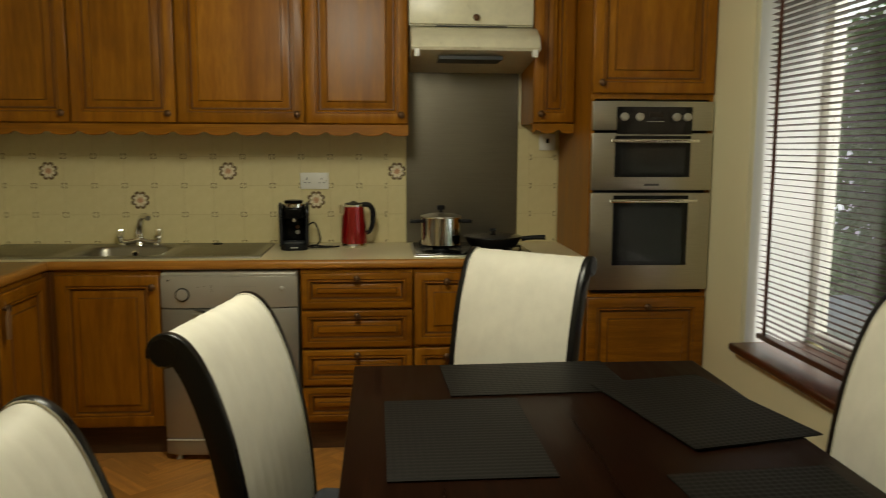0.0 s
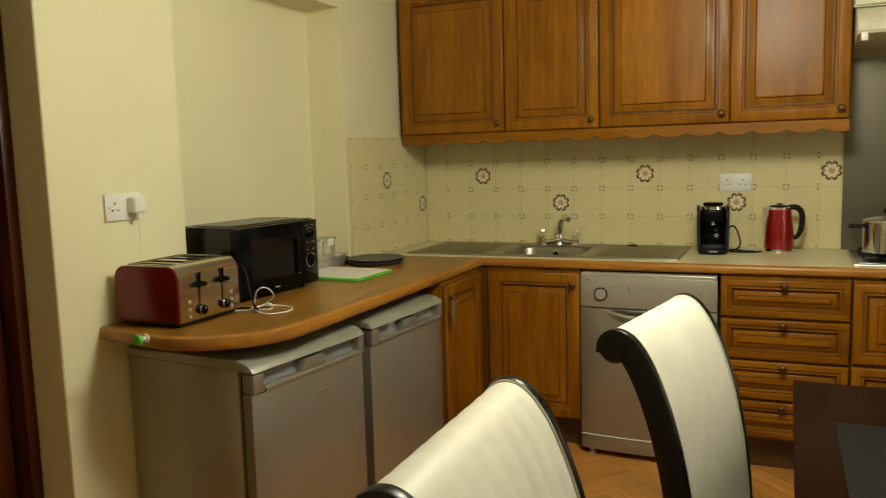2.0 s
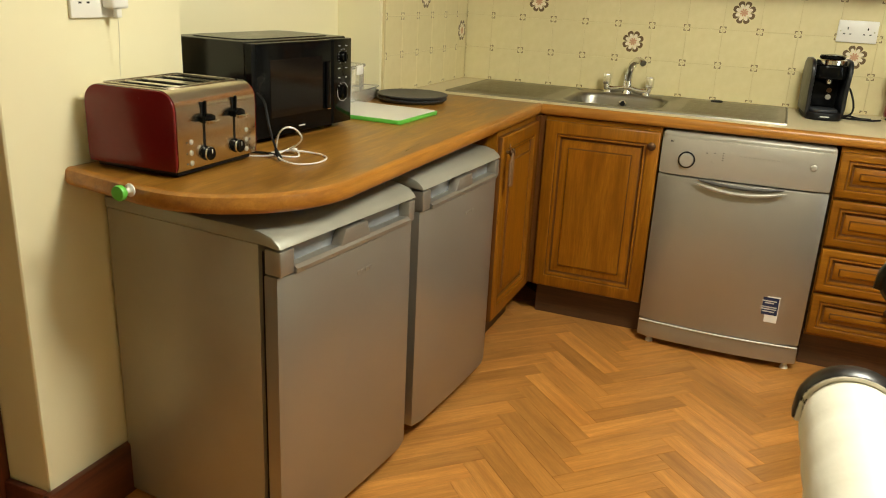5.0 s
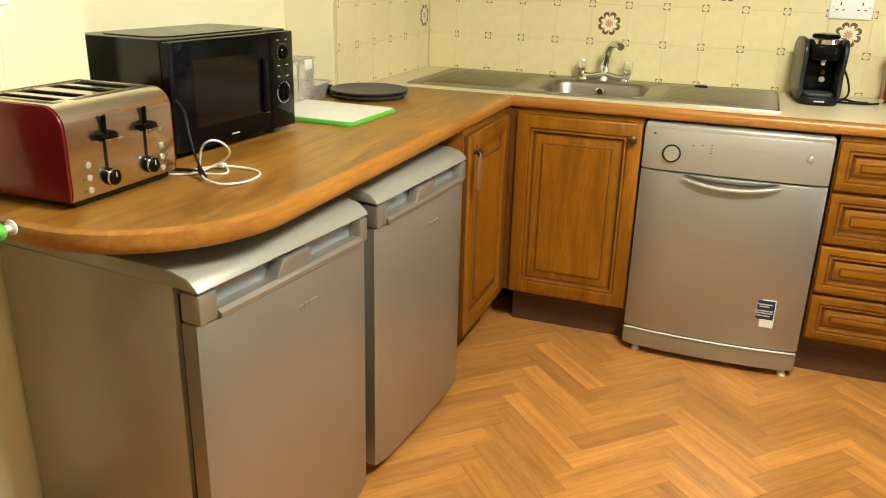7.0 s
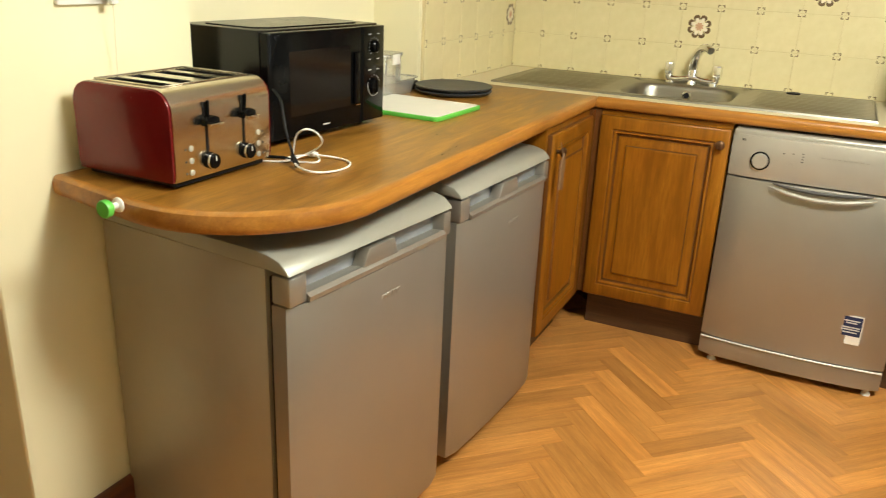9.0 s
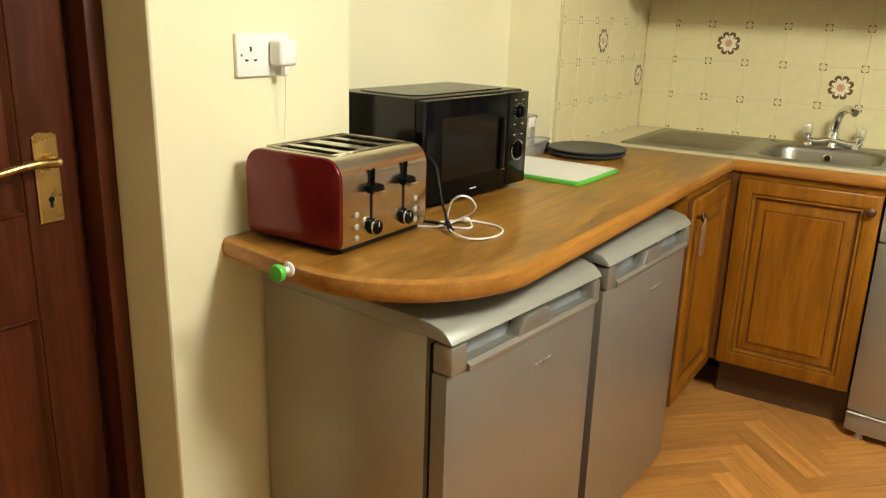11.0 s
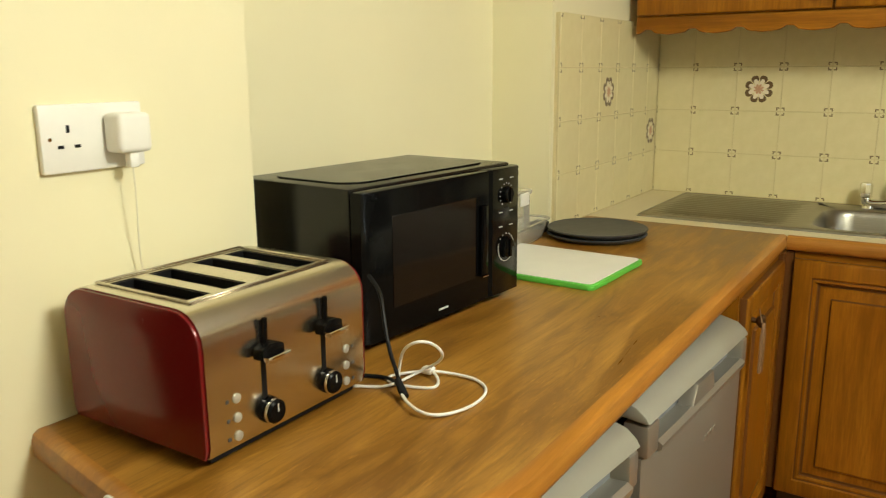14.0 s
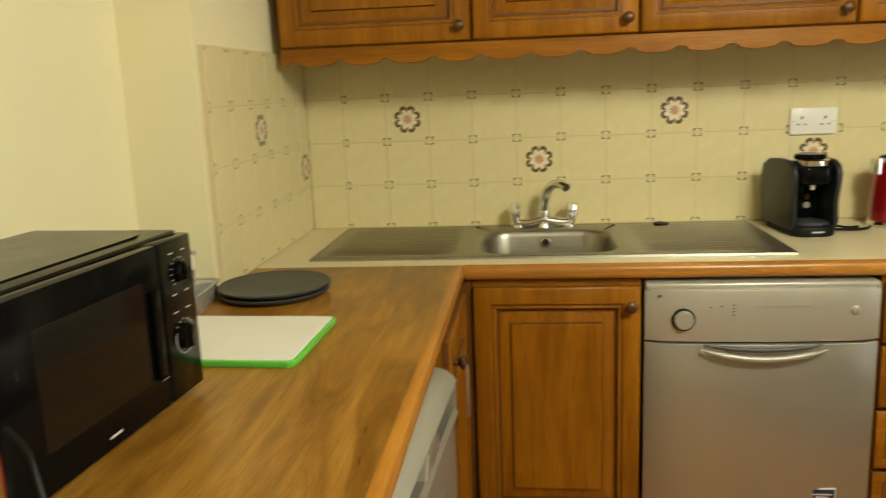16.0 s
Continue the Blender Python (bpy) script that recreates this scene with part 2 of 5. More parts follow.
RECESS_GREY = plain("blue_grey_plastic", (0.36, 0.38, 0.41), 0.25, 0.4)
STEEL = brushed("brushed_steel", (0.62, 0.57, 0.47), "y", 0.28)
STEEL_X = brushed("brushed_steel_across", (0.52, 0.49, 0.42), "x", 0.3)
SINK_STEEL = brushed("worn_sink_steel", (0.38, 0.36, 0.30), "x", 0.3)
# steel darkened all over for the hood's shadow and for staining
STEEL_Z = brushed("splashback_steel_shade_and_stain", (0.20, 0.18, 0.14), "x", 0.33)
CHROME = plain("chrome", (0.78, 0.77, 0.74), 0.1, 1.0, 0.02)
RED = plain("dark_red_enamel", (0.15, 0.006, 0.007), 0.24, 0.1, 0.05, coat=0.15, spec=0.3)
KETTLE_RED = plain("red_metallic_enamel", (0.32, 0.006, 0.008), 0.2, 0.45, 0.05, coat=0.7)
BLACK = plain("black_gloss_plastic", (0.0035, 0.0035, 0.0035), 0.14, 0, 0.1, spec=0.12)
BLACK_STEEL = plain("black_enamelled_steel", (0.004, 0.004, 0.004), 0.24, 0, 0.1, spec=0.42)
BLACK_MATT = plain("black_matt_plastic", (0.007, 0.007, 0.008), 0.5, spec=0.2)
BLACK_GLASS = plain("black_glass", (0.006, 0.006, 0.007), 0.06, 0, 0.05, spec=0.28)
DARK_WINDOW = plain("smoked_window", (0.008, 0.006, 0.005), 0.09, 0, 0.1, spec=0.22)
OVEN_GLASS = plain("oven_door_glass", (0.010, 0.010, 0.010), 0.03, 0, 0.05, coat=0.2, spec=0.4)
WHITE = plain("white_plastic", (0.80, 0.79, 0.73), 0.35, 0, 0.03)
ENAMEL = plain("ivory_enamel", (0.74, 0.70, 0.52), 0.3)
GREEN = plain("green_plastic", (0.12, 0.50, 0.06), 0.4)
SLATE = plain("slate_grey_coating", (0.050, 0.054, 0.058), 0.42, 0, 0.1, 40, spec=0.35)
BRASS = plain("brass", (0.62, 0.42, 0.14), 0.28, 1.0, 0.08)
BRONZE = plain("antique_bronze", (0.12, 0.062, 0.028), 0.4, 0.7, 0.2)
NAVY = plain("navy_print", (0.012, 0.022, 0.075), 0.5)
MARK = plain("pale_print", (0.55, 0.55, 0.52), 0.5)
DARK_MARK = plain("dark_print", (0.07, 0.065, 0.06), 0.5)
PETAL = plain("brown_glaze", (0.13, 0.078, 0.028), 0.35)
PETAL_PALE = plain("pale_glaze", (0.80, 0.72, 0.55), 0.35)
PETAL_CORE = plain("terracotta_glaze", (0.55, 0.29, 0.17), 0.35)
TILE = tile_material()
GROUT = plain("grout", (0.60, 0.51, 0.28), 0.85)
GLASS = glass("window_glass")
CLEAR = glass("clear_plastic", 0.12, (0.93, 0.93, 0.90))
CLEAR.node_tree.nodes["Principled BSDF"].inputs["Transmission Weight"].default_value = 0.82
BLIND = wood("blind_slat_wood", (0.055, 0.016, 0.008), (0.085, 0.026, 0.012), (0.12, 0.04, 0.018), "y", 0.35, 0.2)
MAT = woven("woven_placemat", (0.0050, 0.0046, 0.0044), (0.0105, 0.0098, 0.0090))
CORD = plain("white_cord", (0.75, 0.74, 0.70), 0.5)
COFFEE = plain("blue_black_plastic", (0.014, 0.015, 0.018), 0.32, 0, 0.1, 30, spec=0.4)
REVEAL = wall_paint("white_reveal_paint", (0.82, 0.82, 0.78))
TOAST_STEEL = brushed("bright_brushed_steel", (0.70, 0.65, 0.55), "x", 0.25, 0.2, 200, 0)


# ---- builders ----
def box(x0, x1, y0, y1, z0, z1, bevel=0.0, seg=2):
    bm = bmesh.new()
    bmesh.ops.create_cube(bm, size=1)
    for v in bm.verts:
        v.co = Vector((x0 + (v.co.x + 0.5) * (x1 - x0), y0 + (v.co.y + 0.5) * (y1 - y0), z0 + (v.co.z + 0.5) * (z1 - z0)))
    if bevel:
        bmesh.ops.bevel(bm, geom=bm.edges[:], offset=bevel, segments=seg, affect="EDGES", profile=0.5)
    return bm


def join(*parts):
    out = parts[0]
    for other in parts[1:]:
        me = bpy.data.meshes.new("tmp")
        other.to_mesh(me)
        out.from_mesh(me)
        bpy.data.meshes.remove(me)
        other.free()
    return out


def lathe(profile, seg=24, m=None):
    """A turned body round z from (radius, height) pairs."""
    bm = bmesh.new()
    rings = []
    for r, z in profile:
        rings.append([bm.verts.new((r * math.cos(2 * math.pi * i / seg), r * math.sin(2 * math.pi * i / seg), z)) for i in range(seg)])
    for a, b in zip(rings, rings[1:]):
        for i in range(seg):
            bm.faces.new((a[i], a[(i + 1) % seg], b[(i + 1) % seg], b[i]))
    bm.faces.new(rings[0][::-1])
    bm.faces.new(rings[-1])
    if m is not None:
        bm.transform(m)
    return bm


def tube(points, radius, seg=10, smooth_by=0):
    """A round bar along a line of points, its turns softened."""
    pts = [Vector(p) for p in points]
    for _ in range(smooth_by):
        nxt = [pts[0]]
        for a, b in zip(pts, pts[1:]):
            nxt += [a.lerp(b, 0.25), a.lerp(b, 0.75)]
        pts = nxt + [pts[-1]]
    radii = radius if isinstance(radius, (list, tuple)) else None
    bm = bmesh.new()
    rings = []
    up = Vector((0.13, 0.27, 0.95))
    for i, p in enumerate(pts):
        d = (pts[min(i + 1, len(pts) - 1)] - pts[max(i - 1, 0)]).normalized()
        s = d.cross(up)
        s = s.normalized() if s.length > 1e-4 else d.orthogonal().normalized()
        u = s.cross(d).normalized()
        r = radius
        if radii:
            f = i / (len(pts) - 1) * (len(radii) - 1)
            k = min(int(f), len(radii) - 2)
            r = radii[k] + (radii[k + 1] - radii[k]) * (f - k)
        rings.append([bm.verts.new(p + r * (math.cos(2 * math.pi * j / seg) * s + math.sin(2 * math.pi * j / seg) * u)) for j in range(seg)])
    for a, b in zip(rings, rings[1:]):
        for j in range(seg):
            bm.faces.new((a[j], a[(j + 1) % seg], b[(j + 1) % seg], b[j]))
    bm.faces.new(rings[0][::-1])
    bm.faces.new(rings[-1])
    return bm


def prism(outline, lo, hi, axis="z", bevel=0.0, seg=2):
    """An outline in the two other axes, drawn out along one axis."""
    def at(a, b, h):
        return {"z": (a, b, h), "y": (a, h, b), "x": (h, a, b)}[axis]
    bm = bmesh.new()
    low = [bm.verts.new(at(a, b, lo)) for a, b in outline]
    top = [bm.verts.new(at(a, b, hi)) for a, b in outline]
    n = len(outline)
    caps = [bm.faces.new(low[::-1]), bm.faces.new(top)]
    for i in range(n):
        bm.faces.new((low[i], low[(i + 1) % n], top[(i + 1) % n], top[i]))
    bmesh.ops.recalc_face_normals(bm, faces=bm.faces[:])
    if bevel:
        bmesh.ops.bevel(bm, geom=list({e for f in caps for e in f.edges}), offset=bevel, segments=seg, affect="EDGES", profile=0.5)
    return bm


def stepped(w, h, profile, fill=True, mats=None):
    """A front in x and z that faces -y: nested rectangles by (inset, how far it stands out)."""
    bm = bmesh.new()
    rings = []
    for inset, out in profile:
        rings.append([bm.verts.new((sx * (w / 2 - inset), -out, sz * (h / 2 - inset))) for sx, sz in ((-1, -1), (1, -1), (1, 1), (-1, 1))])
    for k, (a, b) in enumerate(zip(rings, rings[1:])):
        for i in range(4):
            f = bm.faces.new((a[i], a[(i + 1) % 4], b[(i + 1) % 4], b[i]))
            f.material_index = mats[k] if mats else 0
    if fill:
        f = bm.faces.new(rings[-1])
        f.material_index = mats[-1] if mats else 0
    return bm


def moved(bm, m):
    bm.transform(m)
    return bm


def mesh_of(name, bm, mats, angle=38):
    bmesh.ops.recalc_face_normals(bm, faces=bm.faces[:]) if len(bm.faces) < 20000 else None
    limit = radians(angle)
    for f in bm.faces:
        f.smooth = True
    for e in bm.edges:
        e.smooth = len(e.link_faces) == 2 and e.calc_face_angle(0) < limit
    me = bpy.data.meshes.new(name)
    bm.to_mesh(me)
    bm.free()
    for m in mats if isinstance(mats, (list, tuple)) else [mats]:
        me.materials.append(m)
    return me


def part(name, bm, mats, parent=None, label="", at=None):
    ob = new(name, mesh_of(name, bm, mats))
    if parent is not None:
        ob.parent = parent
    if at is not None:
        ob.matrix_basis = at
    if label:
        ob["label"] = label
    return ob


def thing(name, m, label, category, group="", kind=""):
    ob = new(name)
    ob.empty_display_size = 0.1
    ob.matrix_basis = m
    return tagged(ob, label, category, group, kind)


def structure(name, bm, mats, label, category):
    return tagged(part(name, bm, mats), label, category, kind="structure")


# ---- the room ----
XL, XN, XR, YB, YFRONT, ZC = -1.97, -2.155, 1.60, 3.61, -1.75, 2.46
structure("floor", box(-2.45, 1.9, YFRONT - 0.2, 3.85, -0.16, -0.004), PLANK_GAP, "herringbone wood-look kitchen floor in warm orange brown", "floor")
floor_ob = bpy.data.objects["floor"]
structure("ceiling", box(-2.45, 1.9, YFRONT - 0.2, 3.85, ZC, ZC + 0.15), CEILING, "unseen painted ceiling over the kitchen, greyed to cut bounced light", "ceiling")
wall_back = structure("wall_back", box(-2.45, 1.9, YB, 3.85, 0, ZC), CREAM_WALL, "cream painted back wall with a tiled splashback", "wall")
wall_side = structure("wall_left_pier", box(-2.45, XL, 2.70, YB - 0.001, 0, ZC), CREAM_WALL, "cream painted wall pier beside the niche", "wall")
structure("wall_left_niche", box(-2.45, XN, 1.58, 2.70, 0, 2.115), CREAM_WALL, "cream painted back of a shallow wall niche", "wall")
structure("wall_left_lintel", box(-2.45, XL, 1.58, 2.70, 2.115, ZC), CREAM_WALL, "cream painted lintel over the wall niche", "wall")
structure("wall_left_end", box(-2.45, XL, 1.025, 1.58, 0, ZC, 0.004, 1), CREAM_WALL, "cream painted wall end beside the door recess", "wall")
structure("wall_door_head", box(-2.45, -2.13, 0.10, 1.025, 2.06, ZC), CREAM_WALL, "cream painted wall over the door", "wall")
structure("wall_left_front", box(-2.45, -2.13, YFRONT, 0.10, 0, ZC), CREAM_WALL, "cream painted wall on the door's hinge side", "wall")
# unseen end wall, set close so it bounces light onto the sides facing it
structure("wall_front", box(-2.45, 1.9, YFRONT - 0.2, YFRONT, 0, ZC), CREAM_WALL, "unseen cream wall set close behind the table to bounce light", "wall")
# window opening
WY0, WY1, WZ0, WZ1 = 0.45, 2.59, 0.60, 2.14
structure("wall_right_below", box(XR, 1.97, YFRONT, YB - 0.001, 0, WZ0 - 0.035), CREAM_WALL, "cream painted wall under the window", "wall")
structure("wall_right_above", box(XR, 1.97, YFRONT, YB - 0.001, WZ1, ZC), CREAM_WALL, "cream painted wall over the window", "wall")
structure("wall_right_far", box(XR, 1.97, WY1, YB - 0.001, WZ0 - 0.035, WZ1), CREAM_WALL, "cream painted wall between window and oven tower", "wall")
structure("wall_right_near", box(XR, 1.97, YFRONT, WY0, WZ0 - 0.035, WZ1), CREAM_WALL, "cream painted wall beside the window", "wall")

structure("window_reveal", box(XR + 0.02, 1.90, WY1 - 0.004, WY1, WZ0, WZ1), REVEAL, "white painted window reveal", "wall")
# skirting round the wall end
structure("baseboard", join(box(XL, XL + 0.02, 1.006, 1.58, 0, 0.15, 0.006), box(-2.13, XL, 1.005, 1.025, 0, 0.15, 0.006)), MAHOGANY_Y, "dark mahogany skirting board along the wall end", "baseboard")

# the door and its frame, in the recess
door_frame = structure("trim", join(box(-2.16, -2.095, 0.985, 1.024, 0, 2.06, 0.004), box(-2.16, -2.095, 0.10, 0.14, 0, 2.06, 0.004), box(-2.16, -2.095, 0.14, 0.985, 2.02, 2.06, 0.004)), MAHOGANY, "dark mahogany door frame", "door frame")


def panel_door():
    """A six-panel door whose face looks to +x, hung at y 0.14 to 0.985."""
    d = thing("door_1", pose(-2.155, 0.5625, 0.006, 0, 0, 90), "closed dark red mahogany panelled door with brass lever handle", "door", kind="structure")
    w, h = 0.838, 2.008
    # panel fields: two columns, three rows
    cols = [(-w / 2 + 0.11, -0.05), (0.05, w / 2 - 0.11)]
    rows = [(0.20, 0.78), (0.98, 1.55), (1.66, 1.90)]
    xs = [-w / 2, cols[0][0], cols[0][1], cols[1][0], cols[1][1], w / 2]
    zs = [0, rows[0][0], rows[0][1], rows[1][0], rows[1][1], rows[2][0], rows[2][1], h]
    for i in (0, 2, 4):
        part("stile", box(xs[i], xs[i + 1], 0, 0.04, 0, h, 0.002, 1), MAHOGANY, d)
    for j in (0, 2, 4, 6):
        for a, b in cols:
            part("rail", box(a, b, 0.001, 0.039, zs[j], zs[j + 1], 0.002, 1), MAHOGANY, d)
    for a, b in cols:
        for lo, hi in rows:
            bm = stepped(b - a, hi - lo, [(0.0, -0.004), (0.004, -0.002), (0.014, -0.014), (0.022, -0.014), (0.06, -0.004), (0.064, -0.004)])
            part("panel", moved(bm, pose((a + b) / 2, 0, (lo + hi) / 2)), MAHOGANY, d)
    handle = part("door_handle", prism([(-0.024, -0.09), (0.024, -0.09), (0.024, 0.075), (0.014, 0.082), (-0.014, 0.082), (-0.024, 0.075)], -0.006, 0.0, "y", 0.002, 1), BRASS, d, "brass lever handle on a long keyhole plate", pose(w / 2 - 0.065, 0, 1.05))
    part("lever", join(lathe([(0.013, 0), (0.012, 0.012), (0.009, 0.016), (0.009, 0.042)], 16, pose(0, 0, 0.03, 90)), tube([(0, -0.042, 0.03), (-0.05, -0.046, 0.034), (-0.115, -0.04, 0.022)], [0.010, 0.008, 0.007], 10, 2)), BRASS, handle)
    part("keyhole", join(lathe([(0.006, 0), (0.006, 0.001)], 12, pose(0, -0.0062, -0.045, 90)), box(-0.003, 0.003, -0.0072, -0.0062, -0.06, -0.045)), BLACK_MATT, handle)
    return d


panel_door()
# unseen backing, added to keep skylight out of the door's gap
structure("wall_passage", box(-2.60, -2.452, -0.05, 1.20, 0, 2.2), CREAM_WALL, "plain cream panel added unseen behind the door to stop skylight", "wall")

# window: frame, pane, sill and wooden blind
window = thing("window_1", pose(0, 0, 0), "white framed window with clear glass looking onto a hedge", "window", kind="structure")
part("window_frame", join(box(1.90, 1.96, WY1 - 0.05, WY1, WZ0, WZ1, 0.006), box(1.90, 1.96, WY0, WY0 + 0.05, WZ0, WZ1, 0.006),
                          box(1.90, 1.96, WY0 + 0.05, WY1 - 0.05, WZ1 - 0.05, WZ1, 0.006), box(1.90, 1.96, WY0 + 0.05, WY1 - 0.05, WZ0, WZ0 + 0.05, 0.006)), WHITE, window, "white frame")
pane = part("pane", box(1.925, 1.931, WY0 + 0.05, WY1 - 0.05, WZ0 + 0.05, WZ1 - 0.05), GLASS, window)
pane.visible_shadow = False
structure("sill", box(XR - 0.050, 1.90, WY0 - 0.08, WY1 + 0.004, WZ0 - 0.035, WZ0, 0.012, 3), MAHOGANY_Y, "glossy dark red-brown timber window sill", "window sill")
blind = thing("venetian_blind", pose(0, 0, 0), "lowered dark wood venetian blind with open slats", "blind")
slat = mesh_of("slat", box(-0.0125, 0.0125, WY0 + 0.03, WY1 - 0.03, -0.0011, 0.0011), BLIND)
n_slat = 62
for i in range(n_slat):
    ob = new("slat", slat)
    ob.parent = blind
    ob.matrix_basis = pose(1.665, 0, WZ0 + 0.07 + i * 0.0232, 0, 9, 0)
part("headrail", box(1.635, 1.695, WY0 + 0.02, WY1 - 0.03, WZ1 - 0.045, WZ1 - 0.002, 0.003), BLIND, blind)
part("bottom_rail", box(1.645, 1.685, WY0 + 0.03, WY1 - 0.05, WZ0 + 0.03, WZ0 + 0.052, 0.004), BLIND, blind)
for y in (WY1 - 0.11, (WY0 + WY1) / 2, WY0 + 0.14):
    part("ladder_tape", box(1.6490, 1.6505, y - 0.014, y + 0.014, WZ0 + 0.05, WZ1 - 0.04), MAHOGANY, blind)

# outside
GROUND = plain("garden_grass", (0.12, 0.17, 0.055), 0.9, 0, 0.45, 6, 0.5)
LEAF = plain("ivy_leaf", (0.10, 0.19, 0.065), 0.5, 0, 0.5, 9)
_t = LEAF.node_tree
_tr = _t.nodes.new("ShaderNodeBsdfTranslucent")
_tr.inputs["Color"].default_value = (0.30, 0.42, 0.16, 1)
_mx = _t.nodes.new("ShaderNodeMixShader")
_mx.inputs[0].default_value = 0.6
_t.links.new(_t.nodes["Principled BSDF"].outputs[0], _mx.inputs[1])
_t.links.new(_tr.outputs[0], _mx.inputs[2])
_t.links.new(_mx.outputs[0], _t.nodes["Material Output"].inputs[0])
structure("ground", box(-80, 120, -100, 100, -0.40, -0.2), GROUND, "mown green garden lawn outside the window", "ground")


def hedge():
    rnd = random.Random(5)
    h = thing("hedge", pose(4.6, 4.0, -0.2), "tall dense green ivy hedge behind the window", "hedge")
    stems = [tube([(rnd.uniform(-0.2, 0.2), y, 0), (rnd.uniform(-0.3, 0.3), y + rnd.uniform(-0.2, 0.2), 1.2), (rnd.uniform(-0.3, 0.3), y + rnd.uniform(-0.3, 0.3), 2.6)], [0.04, 0.03, 0.012], 7, 1) for y in [-3.0 + 0.38 * k for k in range(14)]]
    part("stem", join(*stems), MAHOGANY, h)
    verts, faces = [], []
    for _ in range(48000):
        y, z = rnd.uniform(-3.2, 2.45), rnd.uniform(0.0, 2.8)
        bulge = 0.25 * math.sin(y * 2.3 + z) + 0.2 * math.sin(z * 3.1 - y * 1.7)
        c = Vector((-0.35 - bulge * 0.6 + rnd.uniform(-0.22, 0.8), y, z + 0.15 * math.sin(y * 5)))
        e = Euler((rnd.uniform(-1.1, 1.1), rnd.uniform(-1.1, 1.1), rnd.uniform(0, 6.3))).to_matrix()
        s = rnd.uniform(0.04, 0.085)
        k = len(verts)
        verts += [c + e @ (Vector(p) * s) for p in ((-0.9, 0, 0.1), (0, -0.55, 0), (1.0, 0, 0.15), (0, 0.55, 0))]
        faces.append((k, k + 1, k + 2, k + 3))
    me = bpy.data.meshes.new("crown")
    me.from_pydata(verts, [], faces)
    me.materials.append(LEAF)
    ob = new("crown", me)
    ob.parent = h
    ob["kind"] = "stuff"


hedge()
HAZE = bpy.data.materials.new("overcast_glow")
HAZE.use_nodes = True
HAZE.node_tree.nodes["Principled BSDF"].inputs["Emission Color"].default_value = (0.90, 0.95, 1.0, 1)
HAZE.node_tree.nodes["Principled BSDF"].inputs["Emission Strength"].default_value = 3.0
structure("backdrop", box(9.0, 9.2, -10, 22, -0.2, 9), HAZE, "pale overcast sky beyond the garden", "sky")


def snow_sack():
    rnd = random.Random(2)
    bm = bmesh.new()
    bmesh.ops.create_icosphere(bm, subdivisions=3, radius=0.3)
    for v in bm.verts:
        v.co += v.co.normalized() * 0.06 * noise.noise(v.co * 6)
        v.co.z = max(v.co.z * 0.9, -0.2)
        v.co.y *= 1.5
    t = thing("plastic_sack", pose(3.62, 5.20, 0.02), "crumpled pale blue and white plastic sack by the hedge", "sack")
    part("bag", bm, plain("pale_sack", (0.76, 0.82, 0.88), 0.5, 0, 0.2, 20), t)


snow_sack()

# ceiling fitting over the table, out of view, added to carry the bulb
light = thing("ceiling_light", pose(-0.14, 1.38, ZC), "brass rose and stem of an added, unseen ceiling light", "ceiling light")
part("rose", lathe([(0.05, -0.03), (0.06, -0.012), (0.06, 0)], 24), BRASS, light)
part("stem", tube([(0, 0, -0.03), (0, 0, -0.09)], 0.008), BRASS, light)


# ---- cabinets ----
def knob(parent, at):
    return part("knob", lathe([(0.007, 0), (0.006, 0.010), (0.010, 0.013), (0.0155, 0.018), (0.0165, 0.024), (0.012, 0.029), (0.004, 0.031)], 16, at @ pose(0, 0, 0, 90)), BRONZE, parent, "antique bronze knob")


def cabinet_front(parent, w, h, at, knob_at=None, grain=None, name="door", border=0.062):
    """A framed front with a moulded, raised middle. It looks to -y."""
    grain = grain or OAK_Z
    b = border
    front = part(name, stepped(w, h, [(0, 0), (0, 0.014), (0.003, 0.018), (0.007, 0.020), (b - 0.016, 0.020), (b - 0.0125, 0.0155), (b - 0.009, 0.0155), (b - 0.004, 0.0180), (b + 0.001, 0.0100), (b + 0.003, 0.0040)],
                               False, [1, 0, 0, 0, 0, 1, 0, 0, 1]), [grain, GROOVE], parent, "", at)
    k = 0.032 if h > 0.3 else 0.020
    # the dark steps carry the shade along the panel's edge
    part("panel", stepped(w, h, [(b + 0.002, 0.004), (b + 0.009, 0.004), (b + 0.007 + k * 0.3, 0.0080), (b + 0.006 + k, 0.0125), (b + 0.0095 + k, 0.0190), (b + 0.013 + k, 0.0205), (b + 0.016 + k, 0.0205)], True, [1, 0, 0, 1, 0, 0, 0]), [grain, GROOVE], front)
    if knob_at:
        knob(front, pose(knob_at[0], -0.02, knob_at[1]))
    return front


def wall_unit(x0, x1, z0, z1, yb, yf, doors, label, knob_side=1):
    u = thing("wall_cabinet", pose((x0 + x1) / 2, 0, 0), label, "cabinet", "wall cabinets")
    w = x1 - x0
    part("body", box(-w / 2 + 0.001, w / 2 - 0.001, yf + 0.001, yb, z0, z1, 0.001, 1), OAK_Z, u)
    cabinet_front(u, w - 0.006, z1 - z0 - 0.008, pose(0, yf, (z0 + z1) / 2), (knob_side * (w / 2 - 0.035), -(z1 - z0) / 2 + 0.045))
    return u


